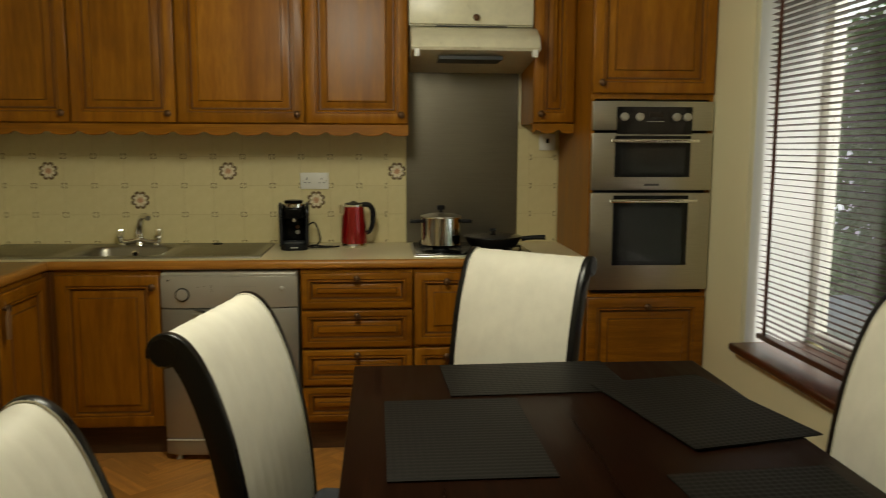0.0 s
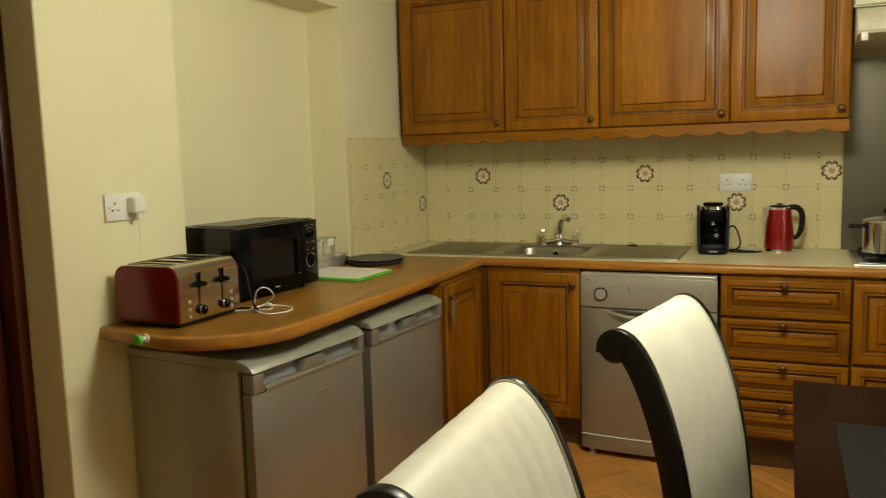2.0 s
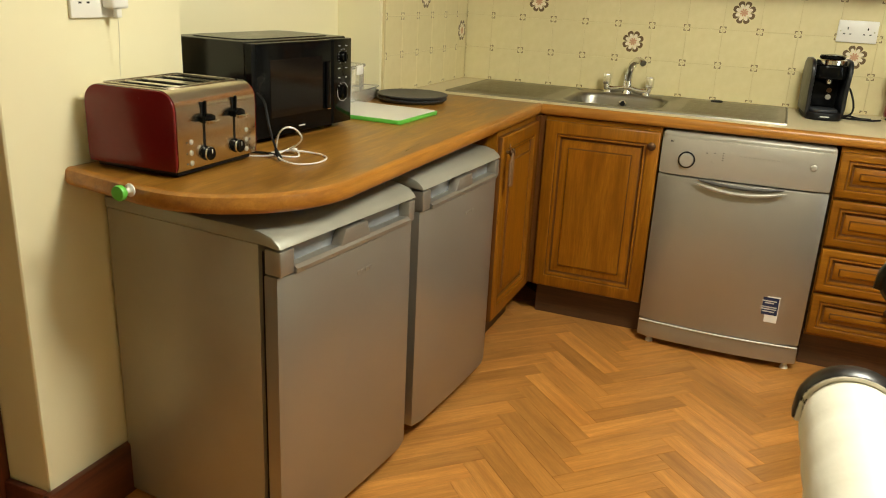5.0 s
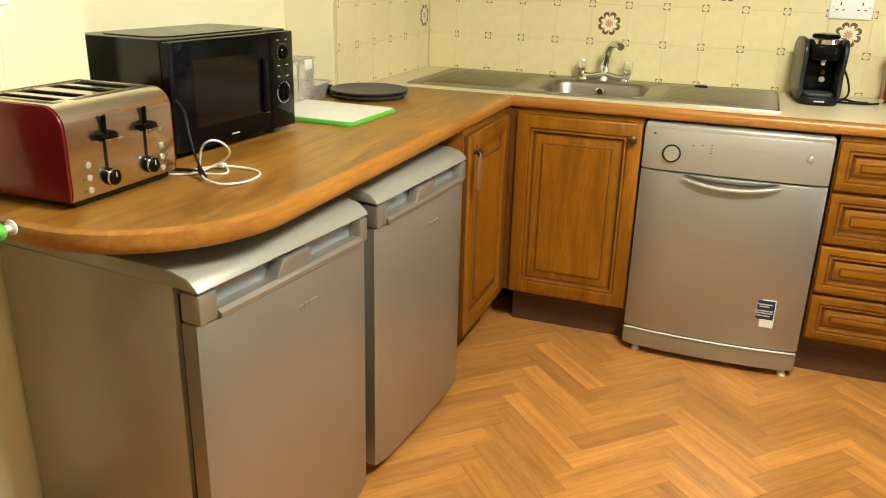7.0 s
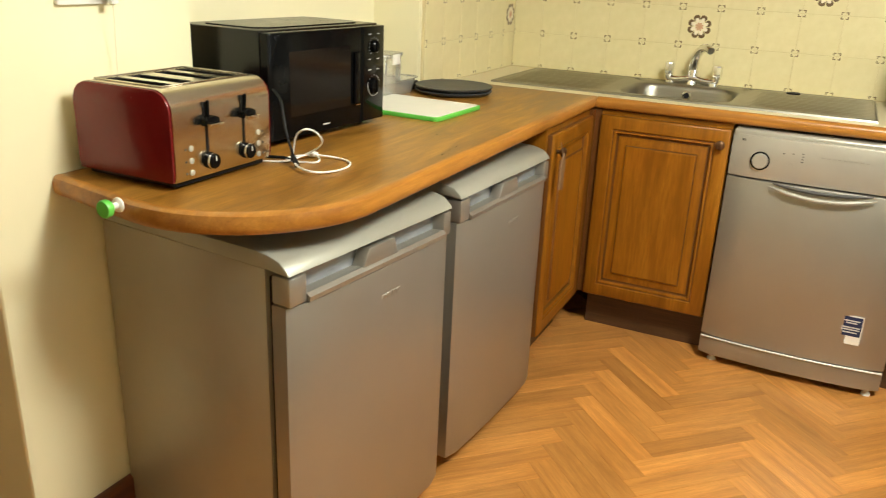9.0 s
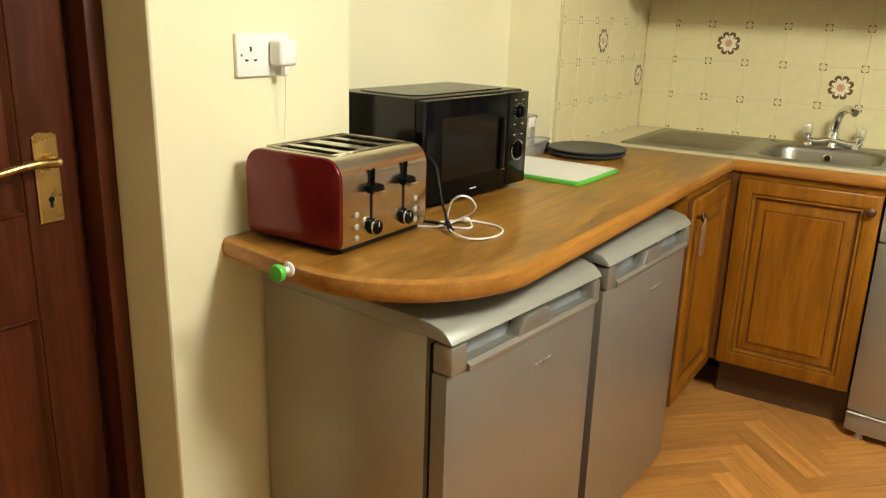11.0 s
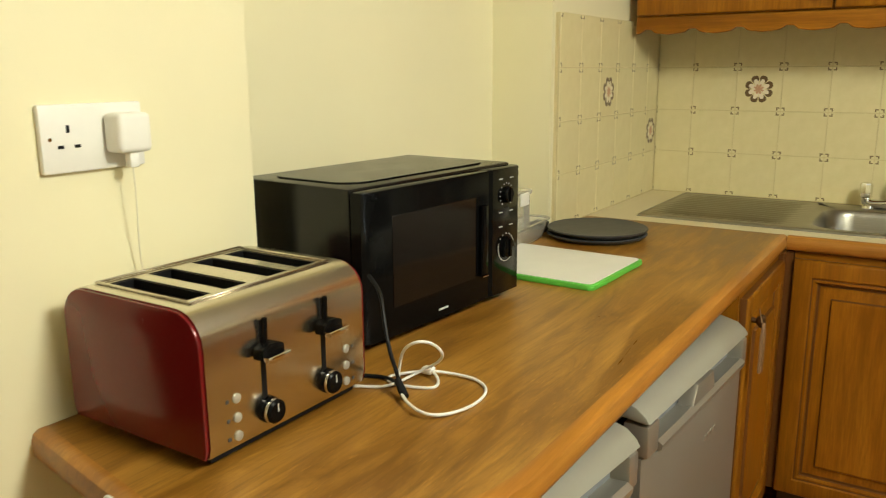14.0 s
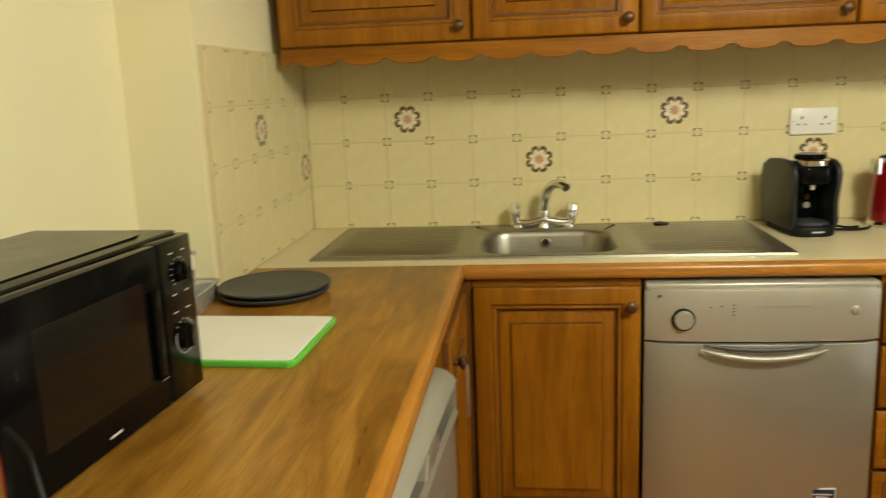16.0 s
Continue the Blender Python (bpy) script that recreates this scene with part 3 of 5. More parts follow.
def valance(x0, x1, yf, z_top, h=0.05, ret=None):
    """The scalloped strip under the wall units."""
    n = max(2, round((x1 - x0) / 0.14))
    step = (x1 - x0) / n
    low = []
    for i in range(n):
        a = x0 + i * step
        for f, d in ((0.0, 0.0), (0.08, 0.002), (0.20, 0.011), (0.34, 0.010), (0.42, 0.002), (0.50, 0.0), (0.72, -0.003)):
            low.append((a + f * step, z_top - h + d * 1.25))
    low.append((x1, z_top - h))
    out = low + [(x1, z_top), (x0, z_top)]
    v = thing("valance", pose(0, 0, 0), "scalloped stained-oak strip under the wall cabinets", "trim")
    part("strip", prism(out, yf - 0.002, yf + 0.018, "y", 0.0015, 1), OAK_X, v)
    if ret:
        part("return_strip", box(ret, ret + 0.018, yf + 0.018, YB - 0.01, z_top - h, z_top), OAK_Y, v)
    return v


UZ0, UZ1, UY = 1.523, 2.26, 3.272
for a, b, lab in ((-1.935, -1.352, "wide stained-oak wall cabinet with raised panel door"), (-1.352, -0.868, "stained-oak wall cabinet with raised panel door over the sink"),
                  (-0.868, -0.272, "wide stained-oak wall cabinet with raised panel door"), (-0.272, 0.218, "stained-oak wall cabinet with raised panel door beside the hood")):
    wall_unit(a, b, UZ0, UZ1, YB - 0.002, UY, 1, lab)
valance(-1.935, 0.218, UY, UZ0, 0.052, 0.200)
wall_unit(0.822, 1.028, UZ0 + 0.01, UZ1, YB - 0.002, UY, 1, "narrow stained-oak wall cabinet between hood and oven tower", -1)
valance(0.822, 1.028, UY, UZ0 + 0.01, 0.045)

# cream cupboard over the hood, and the hood
u = thing("wall_cabinet", pose(0.52, 0, 0), "plain cream cupboard above the cooker hood", "cabinet")
part("body", box(-0.298, 0.298, UY + 0.001, YB - 0.002, 1.99, UZ1), ENAMEL, u)
f = part("door", box(-0.296, 0.296, UY - 0.018, UY, 1.996, UZ1 - 0.004, 0.003), ENAMEL, u)
knob(f, pose(0.02, UY - 0.018, 2.025))

hood = thing("cooker_hood", pose(0.52, 0, 0), "ivory enamelled cooker hood with a rounded front edge", "cooker hood")
part("body", prism([(YB - 0.012, 1.985), (3.27, 1.985), (3.225, 1.972), (3.165, 1.935), (3.135, 1.905), (3.125, 1.875), (3.135, 1.862), (3.30, 1.835), (YB - 0.012, 1.80)], -0.292, 0.31, "x", 0.004), ENAMEL, hood)
part("control_strip", box(-0.17, 0.17, 3.255, 3.268, 1.9855, 1.9895), DARK_MARK, hood)
part("filter", box(-0.16, 0.14, 3.19, 3.42, 1.826, 1.842), SLATE, hood)
for x in (-0.265, 0.285):
    part("end_cap", box(x - 0.013, x + 0.013, 3.128, 3.16, 1.832, 1.868, 0.004), WHITE, hood)
for k in range(6):
    part("control_mark", box(-0.05 + k * 0.02, -0.04 + k * 0.02, 3.146, 3.1475, 1.9128 + 0.0, 1.9158), DARK_MARK, hood)

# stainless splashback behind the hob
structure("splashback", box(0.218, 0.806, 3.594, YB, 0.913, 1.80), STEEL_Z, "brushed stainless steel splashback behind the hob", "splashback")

# oven tower
TX0, TX1, TY = 1.030, 1.598, 2.968
tower = thing("oven_tower", pose((TX0 + TX1) / 2, 0, 0), "tall stained-oak oven housing cabinet with panel doors", "cabinet")
tw = TX1 - TX0
for a in (-tw / 2, tw / 2 - 0.02):
    part("side_panel", box(a, a + 0.02, TY, YB - 0.002, 0, 2.26), OAK_Z, tower)
for a, b in ((1.635, 2.258), (0.15, 0.745)):
    part("carcass", box(-tw / 2 + 0.02, tw / 2 - 0.02, TY + 0.002, YB - 0.002, a, b), OAK_Z, tower)
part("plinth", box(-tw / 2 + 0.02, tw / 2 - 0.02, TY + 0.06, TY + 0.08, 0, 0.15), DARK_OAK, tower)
cabinet_front(tower, tw - 0.006, 0.59, pose(0, TY, 1.955), (-tw / 2 + 0.04, -0.25))
cabinet_front(tower, tw - 0.006, 0.575, pose(0, TY, 0.44), (0, 0.245), OAK_X)

oven = thing("double_oven", pose((TX0 + TX1) / 2, TY, 0), "built-in stainless steel double oven with dark glass doors", "oven")
part("body", box(-tw / 2 + 0.025, tw / 2 - 0.025, 0.002, 0.55, 0.75, 1.63), BLACK_MATT, oven)
panel = part("control_panel", box(-tw / 2 + 0.004, tw / 2 - 0.004, -0.022, 0, 1.495, 1.625, 0.003), STEEL_X, oven)
part("display", box(-0.17, 0.18, -0.026, -0.0222, 1.475, 1.60, 0.002, 1), BLACK_GLASS, panel)
for x in (-0.135, -0.065, 0.105, 0.155):
    part("knob", lathe([(0.019, 0), (0.018, 0.012), (0.013, 0.016)], 20, pose(x, -0.026, 1.555, 90)), SILVER_LIGHT, panel, "round steel control knob")
for k in range(8):
    part("print_mark", box(-0.03 + k * 0.01, -0.024 + k * 0.01, -0.0268, -0.0262, 1.533, 1.536), MARK, panel)
part("clock", box(-0.02, 0.04, -0.0268, -0.0262, 1.555, 1.575), DARK_WINDOW, panel)
for z0, z1, lab in ((1.225, 1.483, "upper"), (0.765, 1.213, "lower")):
    d = part("oven_door", box(-tw / 2 + 0.004, tw / 2 - 0.004, -0.026, 0, z0, z1, 0.004), STEEL_X, oven, "steel oven door with dark glass")
    part("glass", box(-0.175, 0.175, -0.0285, -0.0262, z0 + (0.06 if lab == "upper" else 0.115), z1 - 0.012, 0.002, 1), BLACK_GLASS, d)
    part("inner_window", box(-0.15, 0.15, -0.0298, -0.0287, z0 + (0.075 if lab == "upper" else 0.135), z1 - 0.07), OVEN_GLASS, d)
    part("handle", join(tube([(-0.20, -0.062, z1 - 0.035), (0.20, -0.062, z1 - 0.035)], 0.009, 12), box(-0.185, -0.17, -0.06, -0.026, z1 - 0.042, z1 - 0.028), box(0.17, 0.185, -0.06, -0.026, z1 - 0.042, z1 - 0.028)), CHROME, d, "bright steel bar handle")
    if lab == "upper":
        part("maker_mark", box(-0.035, 0.035, -0.0268, -0.0262, z0 + 0.02, z0 + 0.03), DARK_MARK, d)


# ---- base units and worktops ----
BY = 2.972          # face of the base carcasses
BZ0, BZ1 = 0.155, 0.868


def base_unit(name, x0, x1, label, top=BZ1):
    u = thing(name, pose((x0 + x1) / 2, 0, 0), label, "cabinet", "base cabinets")
    w = x1 - x0
    part("body", box(-w / 2 + 0.001, w / 2 - 0.001, BY + 0.001, YB - 0.004, BZ0 - 0.005, top), OAK_Z, u)
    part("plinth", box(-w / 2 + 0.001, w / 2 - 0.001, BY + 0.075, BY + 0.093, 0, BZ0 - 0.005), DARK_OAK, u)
    return u, w


u, w = base_unit("base_cabinet", -1.352, -0.896, "stained-oak corner sink cabinet with one raised panel door", 0.735)
part("top_rail", box(-w / 2 + 0.001, w / 2 - 0.001, BY + 0.001, BY + 0.02, 0.736, BZ1), OAK_X, u)
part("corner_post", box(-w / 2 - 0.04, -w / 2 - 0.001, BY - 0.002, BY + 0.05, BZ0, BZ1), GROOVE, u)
part("filler", box(w / 2 - 0.055, w / 2 - 0.002, BY - 0.006, BY, BZ0, BZ1 - 0.012), OAK_Z, u)
cabinet_front(u, 0.452, BZ1 - BZ0 - 0.018, pose(0, BY, (BZ0 + BZ1) / 2 - 0.008), (0.452 / 2 - 0.028, 0.295))

u, w = base_unit("drawer_unit", -0.280, 0.228, "stained-oak unit of four panelled drawers")
for zt, zb in ((0.852, 0.690), (0.680, 0.508), (0.498, 0.332), (0.322, 0.162)):
    cabinet_front(u, w - 0.008, zt - zb, pose(0, BY, (zt + zb) / 2), (0, (zt - zb) / 2 - 0.022), OAK_X, "drawer", 0.042)
u, w = base_unit("base_cabinet", 0.232, 0.824, "stained-oak hob cabinet with panelled doors and drawers")
for s in (-1, 1):
    cabinet_front(u, w / 2 - 0.005, 0.335, pose(s * w / 4, BY, 0.683), (0, 0.13), OAK_Z, "door", 0.05)
    cabinet_front(u, w / 2 - 0.005, 0.335, pose(s * w / 4, BY, 0.335), (0, 0.13), OAK_Z, "door", 0.05)
u, w = base_unit("base_cabinet", 0.828, 1.028, "narrow stained-oak filler cabinet beside the oven tower")
cabinet_front(u, w - 0.006, 0.69, pose(0, BY, 0.507), None, OAK_Z, "door", 0.045)

# side cabinet on the left run, its door looks to +x
SX = -1.385
side = thing("base_cabinet", pose(SX, 2.68, 0, 0, 0, 90), "narrow stained-oak cabinet beside the fridges, cloth tag on its knob", "cabinet", "base cabinets")
part("body", box(-0.215, 0.285, 0.001, 0.55, BZ0 - 0.005, BZ1), OAK_Z, side)
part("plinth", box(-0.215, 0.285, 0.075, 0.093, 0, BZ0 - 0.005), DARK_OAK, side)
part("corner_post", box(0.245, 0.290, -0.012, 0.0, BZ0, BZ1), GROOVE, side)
cabinet_front(side, 0.44, BZ1 - BZ0 - 0.018, pose(0.018, 0, (BZ0 + BZ1) / 2 - 0.008), (-0.18, 0.29))
part("tag", join(prism([(-0.017, -0.115), (0.014, -0.122), (0.020, -0.03), (0.004, 0.0), (-0.018, -0.03)], -0.056, -0.049, "y", 0.002), tube([(0.0, -0.048, 0.0), (0.004, -0.04, 0.03)], 0.0015, 6)), plain("tan_strap", (0.22, 0.12, 0.05), 0.6), side, "tan cloth tag hanging from the knob", pose(-0.195, 0, 0.80))

# cream worktop with a hole for the bowl, and its wooden edge
WT0, WT1 = 0.872, 0.912
back_top = thing("worktop", pose(0, 0, 0), "cream laminate worktop with a rounded oak edge along the back wall", "worktop")
part("slab", join(box(XL + 0.01, -1.345, 2.972, YB - 0.011, WT0, WT1), box(-0.935, 1.028, 2.972, YB - 0.011, WT0, WT1), box(-1.345, -0.935, 2.972, 3.085, WT0, WT1), box(-1.345, -0.935, 3.455, YB - 0.011, WT0, WT1)), CREAM_TOP, back_top)
part("edging", prism([(2.9718, WT0), (2.9718, WT1 + 0.0006), (2.964, WT1 + 0.0006), (2.955, WT1 - 0.004), (2.950, WT1 - 0.012), (2.950, WT0 + 0.012), (2.955, WT0 + 0.004), (2.962, WT0)], -1.372, 1.028, "x"), EDGE_X, back_top, "rounded oak edging strip")


def left_outline(off):
    """The left worktop's front edge, set in by off: wall end, rounded corner, straight run."""
    pts = [(XL, 1.167 + off)]
    cx, cy, r = -1.672, 1.425, 0.300
    for k in range(0, 15):
        a = radians(-98 + 98 * k / 14)
        pts.append((cx + (r - off) * math.cos(a), cy + (r * 1.03 - off) * math.sin(a)))
    pts.append((-1.372 - off, 2.971))
    return pts


left_top = thing("worktop", pose(0, 0, 0), "brown wood-grain laminate worktop with a rounded end and oak edge", "worktop")
inner = left_outline(0.022)
part("slab", join(prism(inner + [(XL, 2.971)], WT0, WT1, "z"), box(XN, XL, 1.58, 2.70, WT0, WT1)), WALNUT_TOP, left_top)
bm = bmesh.new()
prof = [(0.022, WT0), (0.009, WT0), (0.002, WT0 + 0.006), (0.0, WT0 + 0.014), (0.0, WT1 - 0.013), (0.003, WT1 - 0.004), (0.010, WT1 + 0.0006), (0.0222, WT1 + 0.0006)]
rings = [[bm.verts.new((x, y, z)) for x, y in left_outline(o)] for o, z in prof]
for a, b in zip(rings, rings[1:]):
    for i in range(len(a) - 1):
        bm.faces.new((a[i], a[i + 1], b[i + 1], b[i]))
part("edging", bm, EDGE_Y, left_top, "rounded oak edging strip")


# ---- sink and tap ----
def rounded_rect(x0, x1, y0, y1, r, n=6):
    pts = []
    for cx, cy, a0 in ((x1 - r, y1 - r, 0), (x0 + r, y1 - r, 90), (x0 + r, y0 + r, 180), (x1 - r, y0 + r, 270)):
        for k in range(n + 1):
            a = radians(a0 + 90 * k / n)
            pts.append((cx + r * math.cos(a), cy + r * math.sin(a)))
    return pts


def sink():
    s = thing("sink", pose(0, 0, 0), "stainless steel inset sink with ribbed drainer on both sides", "sink")
    z = WT1 + 0.0062
    x0, x1, y0, y1 = -1.828, -0.468, 3.045, 3.565
    bx0, bx1, by0, by1 = -1.345, -0.935, 3.085, 3.455
    bm = bmesh.new()
    hole = rounded_rect(bx0, bx1, by0, by1, 0.085, 6)
    n = len(hole)
    cx, cy = (bx0 + bx1) / 2, (by0 + by1) / 2
    hx, hy0, hy1 = 0.235, y0 + 0.012 - cy, y1 - 0.012 - cy
    outer = []
    for k, (px, py) in enumerate(hole):
        q = k // 7
        if k % 7 == 3:
            outer.append(((hx, hy1), (-hx, hy1), (-hx, hy0), (hx, hy0))[q])
            continue
        dx, dy = px - cx, py - cy
        t = min(hx / abs(dx) if abs(dx) > 1e-6 else 9, (hy1 / dy if dy > 1e-6 else hy0 / dy if dy < -1e-6 else 9))
        outer.append((dx * t, dy * t))
    o = [bm.verts.new((cx + a, cy + b, z)) for a, b in outer]
    loops = [o]
    for inset, dz in ((0, 0), (0.004, -0.003), (0.010, -0.02), (0.022, -0.13), (0.05, -0.148), (0.12, -0.152)):
        loops.append([bm.verts.new((cx + (px - cx) * (1 - inset / 0.2), cy + (py - cy) * (1 - inset / 0.185), z + dz)) for px, py in hole])
    for a, b in zip(loops, loops[1:]):
        for i in range(n):
            bm.faces.new((a[i], a[(i + 1) % n], b[(i + 1) % n], b[i]))
    bm.faces.new(loops[-1])
    part("bowl", bm, SINK_STEEL, s, "rounded steel bowl")
    for nm, a, b, sgn in (("drainer", x0, cx - 0.235, 1), ("drainer", cx + 0.235, x1, -1)):
        g = bmesh.new()
        rows = 64
        cols = [a + (b - a) * k / 14 for k in range(15)]
        grid = []
        for j in range(rows + 1):
            y = y0 + 0.012 + (y1 - y0 - 0.024) * j / rows
            line = []
            for x in cols:
                inside = min(x - a, b - x) > 0.035 and 0.05 < y - y0 < (y1 - y0) - 0.05
                line.append(g.verts.new((x, y, z - (0.0060 * (0.5 + 0.5 * math.sin((y - y0) * 2 * math.pi / 0.036)) if inside else 0.0))))
            grid.append(line)
        for j in range(rows):
            for k in range(14):
                g.faces.new((grid[j][k], grid[j][k + 1], grid[j + 1][k + 1], grid[j + 1][k]))
        part(nm, g, SINK_STEEL, s)
    rim = stepped(x1 - x0, y1 - y0, [(0.0, 0.0), (0.002, 0.006), (0.008, 0.0082), (0.0125, 0.0062)], False)
    part("rim", moved(rim, pose((x0 + x1) / 2, (y0 + y1) / 2, WT1, -90)), SINK_STEEL, s)
    part("overflow", lathe([(0.017, 0), (0.017, 0.002), (0.010, 0.003)], 16, pose(cx, by1 - 0.022, z - 0.035, 82)), CHROME, s)
    part("overflow_hole", lathe([(0.011, 0), (0.011, 0.001)], 16, pose(cx, by1 - 0.0255, z - 0.035, 82)), BLACK_MATT, s)
    part("waste", lathe([(0.04, 0), (0.04, 0.004), (0.02, 0.002)], 20, pose(cx, cy, z - 0.1515)), CHROME, s)
    plug = thing("sink_plug", pose(-0.755, 3.53, z - 0.002), "black rubber sink plug on the drainer", "plug")
    part("disc", lathe([(0.024, 0), (0.026, 0.003), (0.024, 0.007), (0.010, 0.009)], 20), BLACK_MATT, plug)


sink()


def tap():
    t = thing("mixer_tap", pose(-1.143, 3.525, WT1 + 0.0035), "chrome two-handle kitchen mixer tap with swan neck", "tap")
    part("bridge", tube([(-0.095, 0, 0.035), (-0.09, 0, 0.016), (-0.04, -0.004, 0.018), (0, -0.006, 0.03), (0.04, -0.004, 0.018), (0.09, 0, 0.016), (0.095, 0, 0.035)], 0.0145, 12, 2), CHROME, t)
    part("base", lathe([(0.024, 0), (0.022, 0.008), (0.018, 0.014), (0.020, 0.05), (0.018, 0.06)], 18), CHROME, t)
    for x in (-0.085, 0.085):
        part("collar", lathe([(0.020, 0), (0.018, 0.012)], 16, pose(x, 0, 0)), CHROME, t)
    part("spout", tube([(0, 0, 0.05), (0.0, -0.002, 0.085), (0.010, -0.012, 0.125), (0.030, -0.038, 0.150), (0.055, -0.072, 0.156), (0.072, -0.096, 0.146)], [0.018, 0.0175, 0.017, 0.016, 0.0145, 0.0140], 14, 2), CHROME, t)
    for x in (-0.095, 0.095):
        part("handle", lathe([(0.014, 0.028), (0.0145, 0.036), (0.0185, 0.040), (0.0195, 0.076), (0.016, 0.083), (0.006, 0.085)], 8, pose(x, 0, 0)), CHROME, t, "faceted chrome tap head")


tap()


# ---- appliances under the worktop ----
def dishwasher():
    d = thing("dishwasher", pose(-0.590, 2.905, 0), "freestanding silver dishwasher with dial and bowed door", "dishwasher")
    w = 0.598
    part("body", box(-w / 2 + 0.003, w / 2 - 0.003, 0.055, 0.60, 0.03, 0.838), SILVER_DARK, d)
    part("top", box(-w / 2 + 0.001, w / 2 - 0.001, 0.035, 0.60, 0.838, 0.862, 0.008, 3), SILVER_LIGHT, d)

    def bowed(z0, z1, name, mat, out, label="", lean=0.0, n=14):
        """A front panel that swells towards the middle."""
        pts = [(-w / 2, 0.053)]
        for k in range(n + 1):
            x = -w / 2 + w * k / n
            pts.append((x, 0.028 - out * (1 - (2 * x / w) ** 2) + (0.012 if k in (0, n) else 0)))
        pts.append((w / 2, 0.053))
        bm = prism(pts, z0, z1, "z", 0.003)
        return part(name, bm, mat, d, label)

    control = bowed(0.705, 0.846, "control_panel", SILVER_LIGHT, 0.012, "pale silver control panel with dial")
    door = bowed(0.106, 0.700, "door", SILVER, 0.022, "bowed silver door with a moulded grip")
    kick = bowed(0.030, 0.098, "kick_panel", SILVER, 0.018)
    part("trim_line", moved(tube([(-w / 2 + 0.004 + (w - 0.008) * k / 12, 0.024 - 0.021 * (1 - (2 * k / 12 - 1) ** 2), 0.102) for k in range(13)], 0.0032, 8), pose(0, 0, 0)), WHITE, d, "thin white trim line")
    part("grip", moved(tube([(-0.16 + 0.32 * k / 12, -0.004 - 0.013 * (1 - (2 * k / 12 - 1) ** 2), 0.684 - 0.022 * (1 - (2 * k / 12 - 1) ** 2)) for k in range(13)], [0.002] + [0.008] * 5 + [0.002], 10), pose(0, 0, 0.006)), SILVER_LIGHT, door, "polished curved grip")
    # dark bar standing in for the shade inside the grip's hollow
    part("grip_hollow", moved(tube([(-0.15 + 0.30 * k / 12, 0.009 - 0.013 * (1 - (2 * k / 12 - 1) ** 2), 0.699 - 0.010 * (1 - (2 * k / 12 - 1) ** 2)) for k in range(13)], [0.002] + [0.006] * 5 + [0.002], 8), pose(0, 0, 0)), DARK_MARK, door)
    dial = part("dial", lathe([(0.031, 0), (0.031, 0.006), (0.027, 0.007)], 28, pose(-0.202, 0.0235, 0.766, 90)), BLACK_MATT, control, "round silver dial with dark ring")
    part("dial_cap", lathe([(0.026, 0.006), (0.025, 0.016), (0.022, 0.019)], 28, pose(-0.202, 0.0235, 0.766, 90)), SILVER_LIGHT, dial)
    part("button", lathe([(0.012, 0), (0.011, 0.008), (0.008, 0.010)], 20, pose(0.232, 0.0268, 0.789, 90)), SILVER_LIGHT, control)
    part("button", lathe([(0.008, 0), (0.007, 0.007)], 16, pose(-0.112, 0.0225, 0.763, 90)), SILVER_LIGHT, control)
    for x, z in ((-0.133, 0.80), (-0.105, 0.803), (-0.075, 0.806), (-0.075, 0.797), (-0.075, 0.788), (-0.075, 0.779)):
        part("print_mark", box(x - 0.003, x + 0.003, 0.0165, 0.0185, z - 0.0015, z + 0.0015), DARK_MARK, control)
    for k in range(5):
        part("maker_mark", box(-0.268 + k * 0.009, -0.261 + k * 0.009, 0.0250, 0.0262, 0.826, 0.833), DARK_MARK, control)
    for k in range(9):
        part("print_mark", box(-0.02 + k * 0.016, -0.010 + k * 0.016, 0.0148, 0.0162, 0.800, 0.803), SILVER, control)
    stick = part("sticker", box(0.135, 0.207, 0.0125, 0.0145, 0.190, 0.293), WHITE, door, "white and navy service sticker")
    part("sticker_print", box(0.138, 0.204, 0.0115, 0.0127, 0.220, 0.289), NAVY, stick)
    for z, a, b in ((0.275, 0.146, 0.197), (0.267, 0.155, 0.188), (0.251, 0.142, 0.200), (0.243, 0.142, 0.200), (0.233, 0.15, 0.193)):
        part("text_bar", box(a, b, 0.0108, 0.0116, z - 0.0022, z + 0.0022), MARK, stick)
    for x in (-0.25, 0.265):
        part("foot", lathe([(0.016, 0), (0.014, 0.008), (0.010, 0.012), (0.010, 0.035)], 14, pose(x, 0.06, 0)), WHITE, d)
    return d


dishwasher()


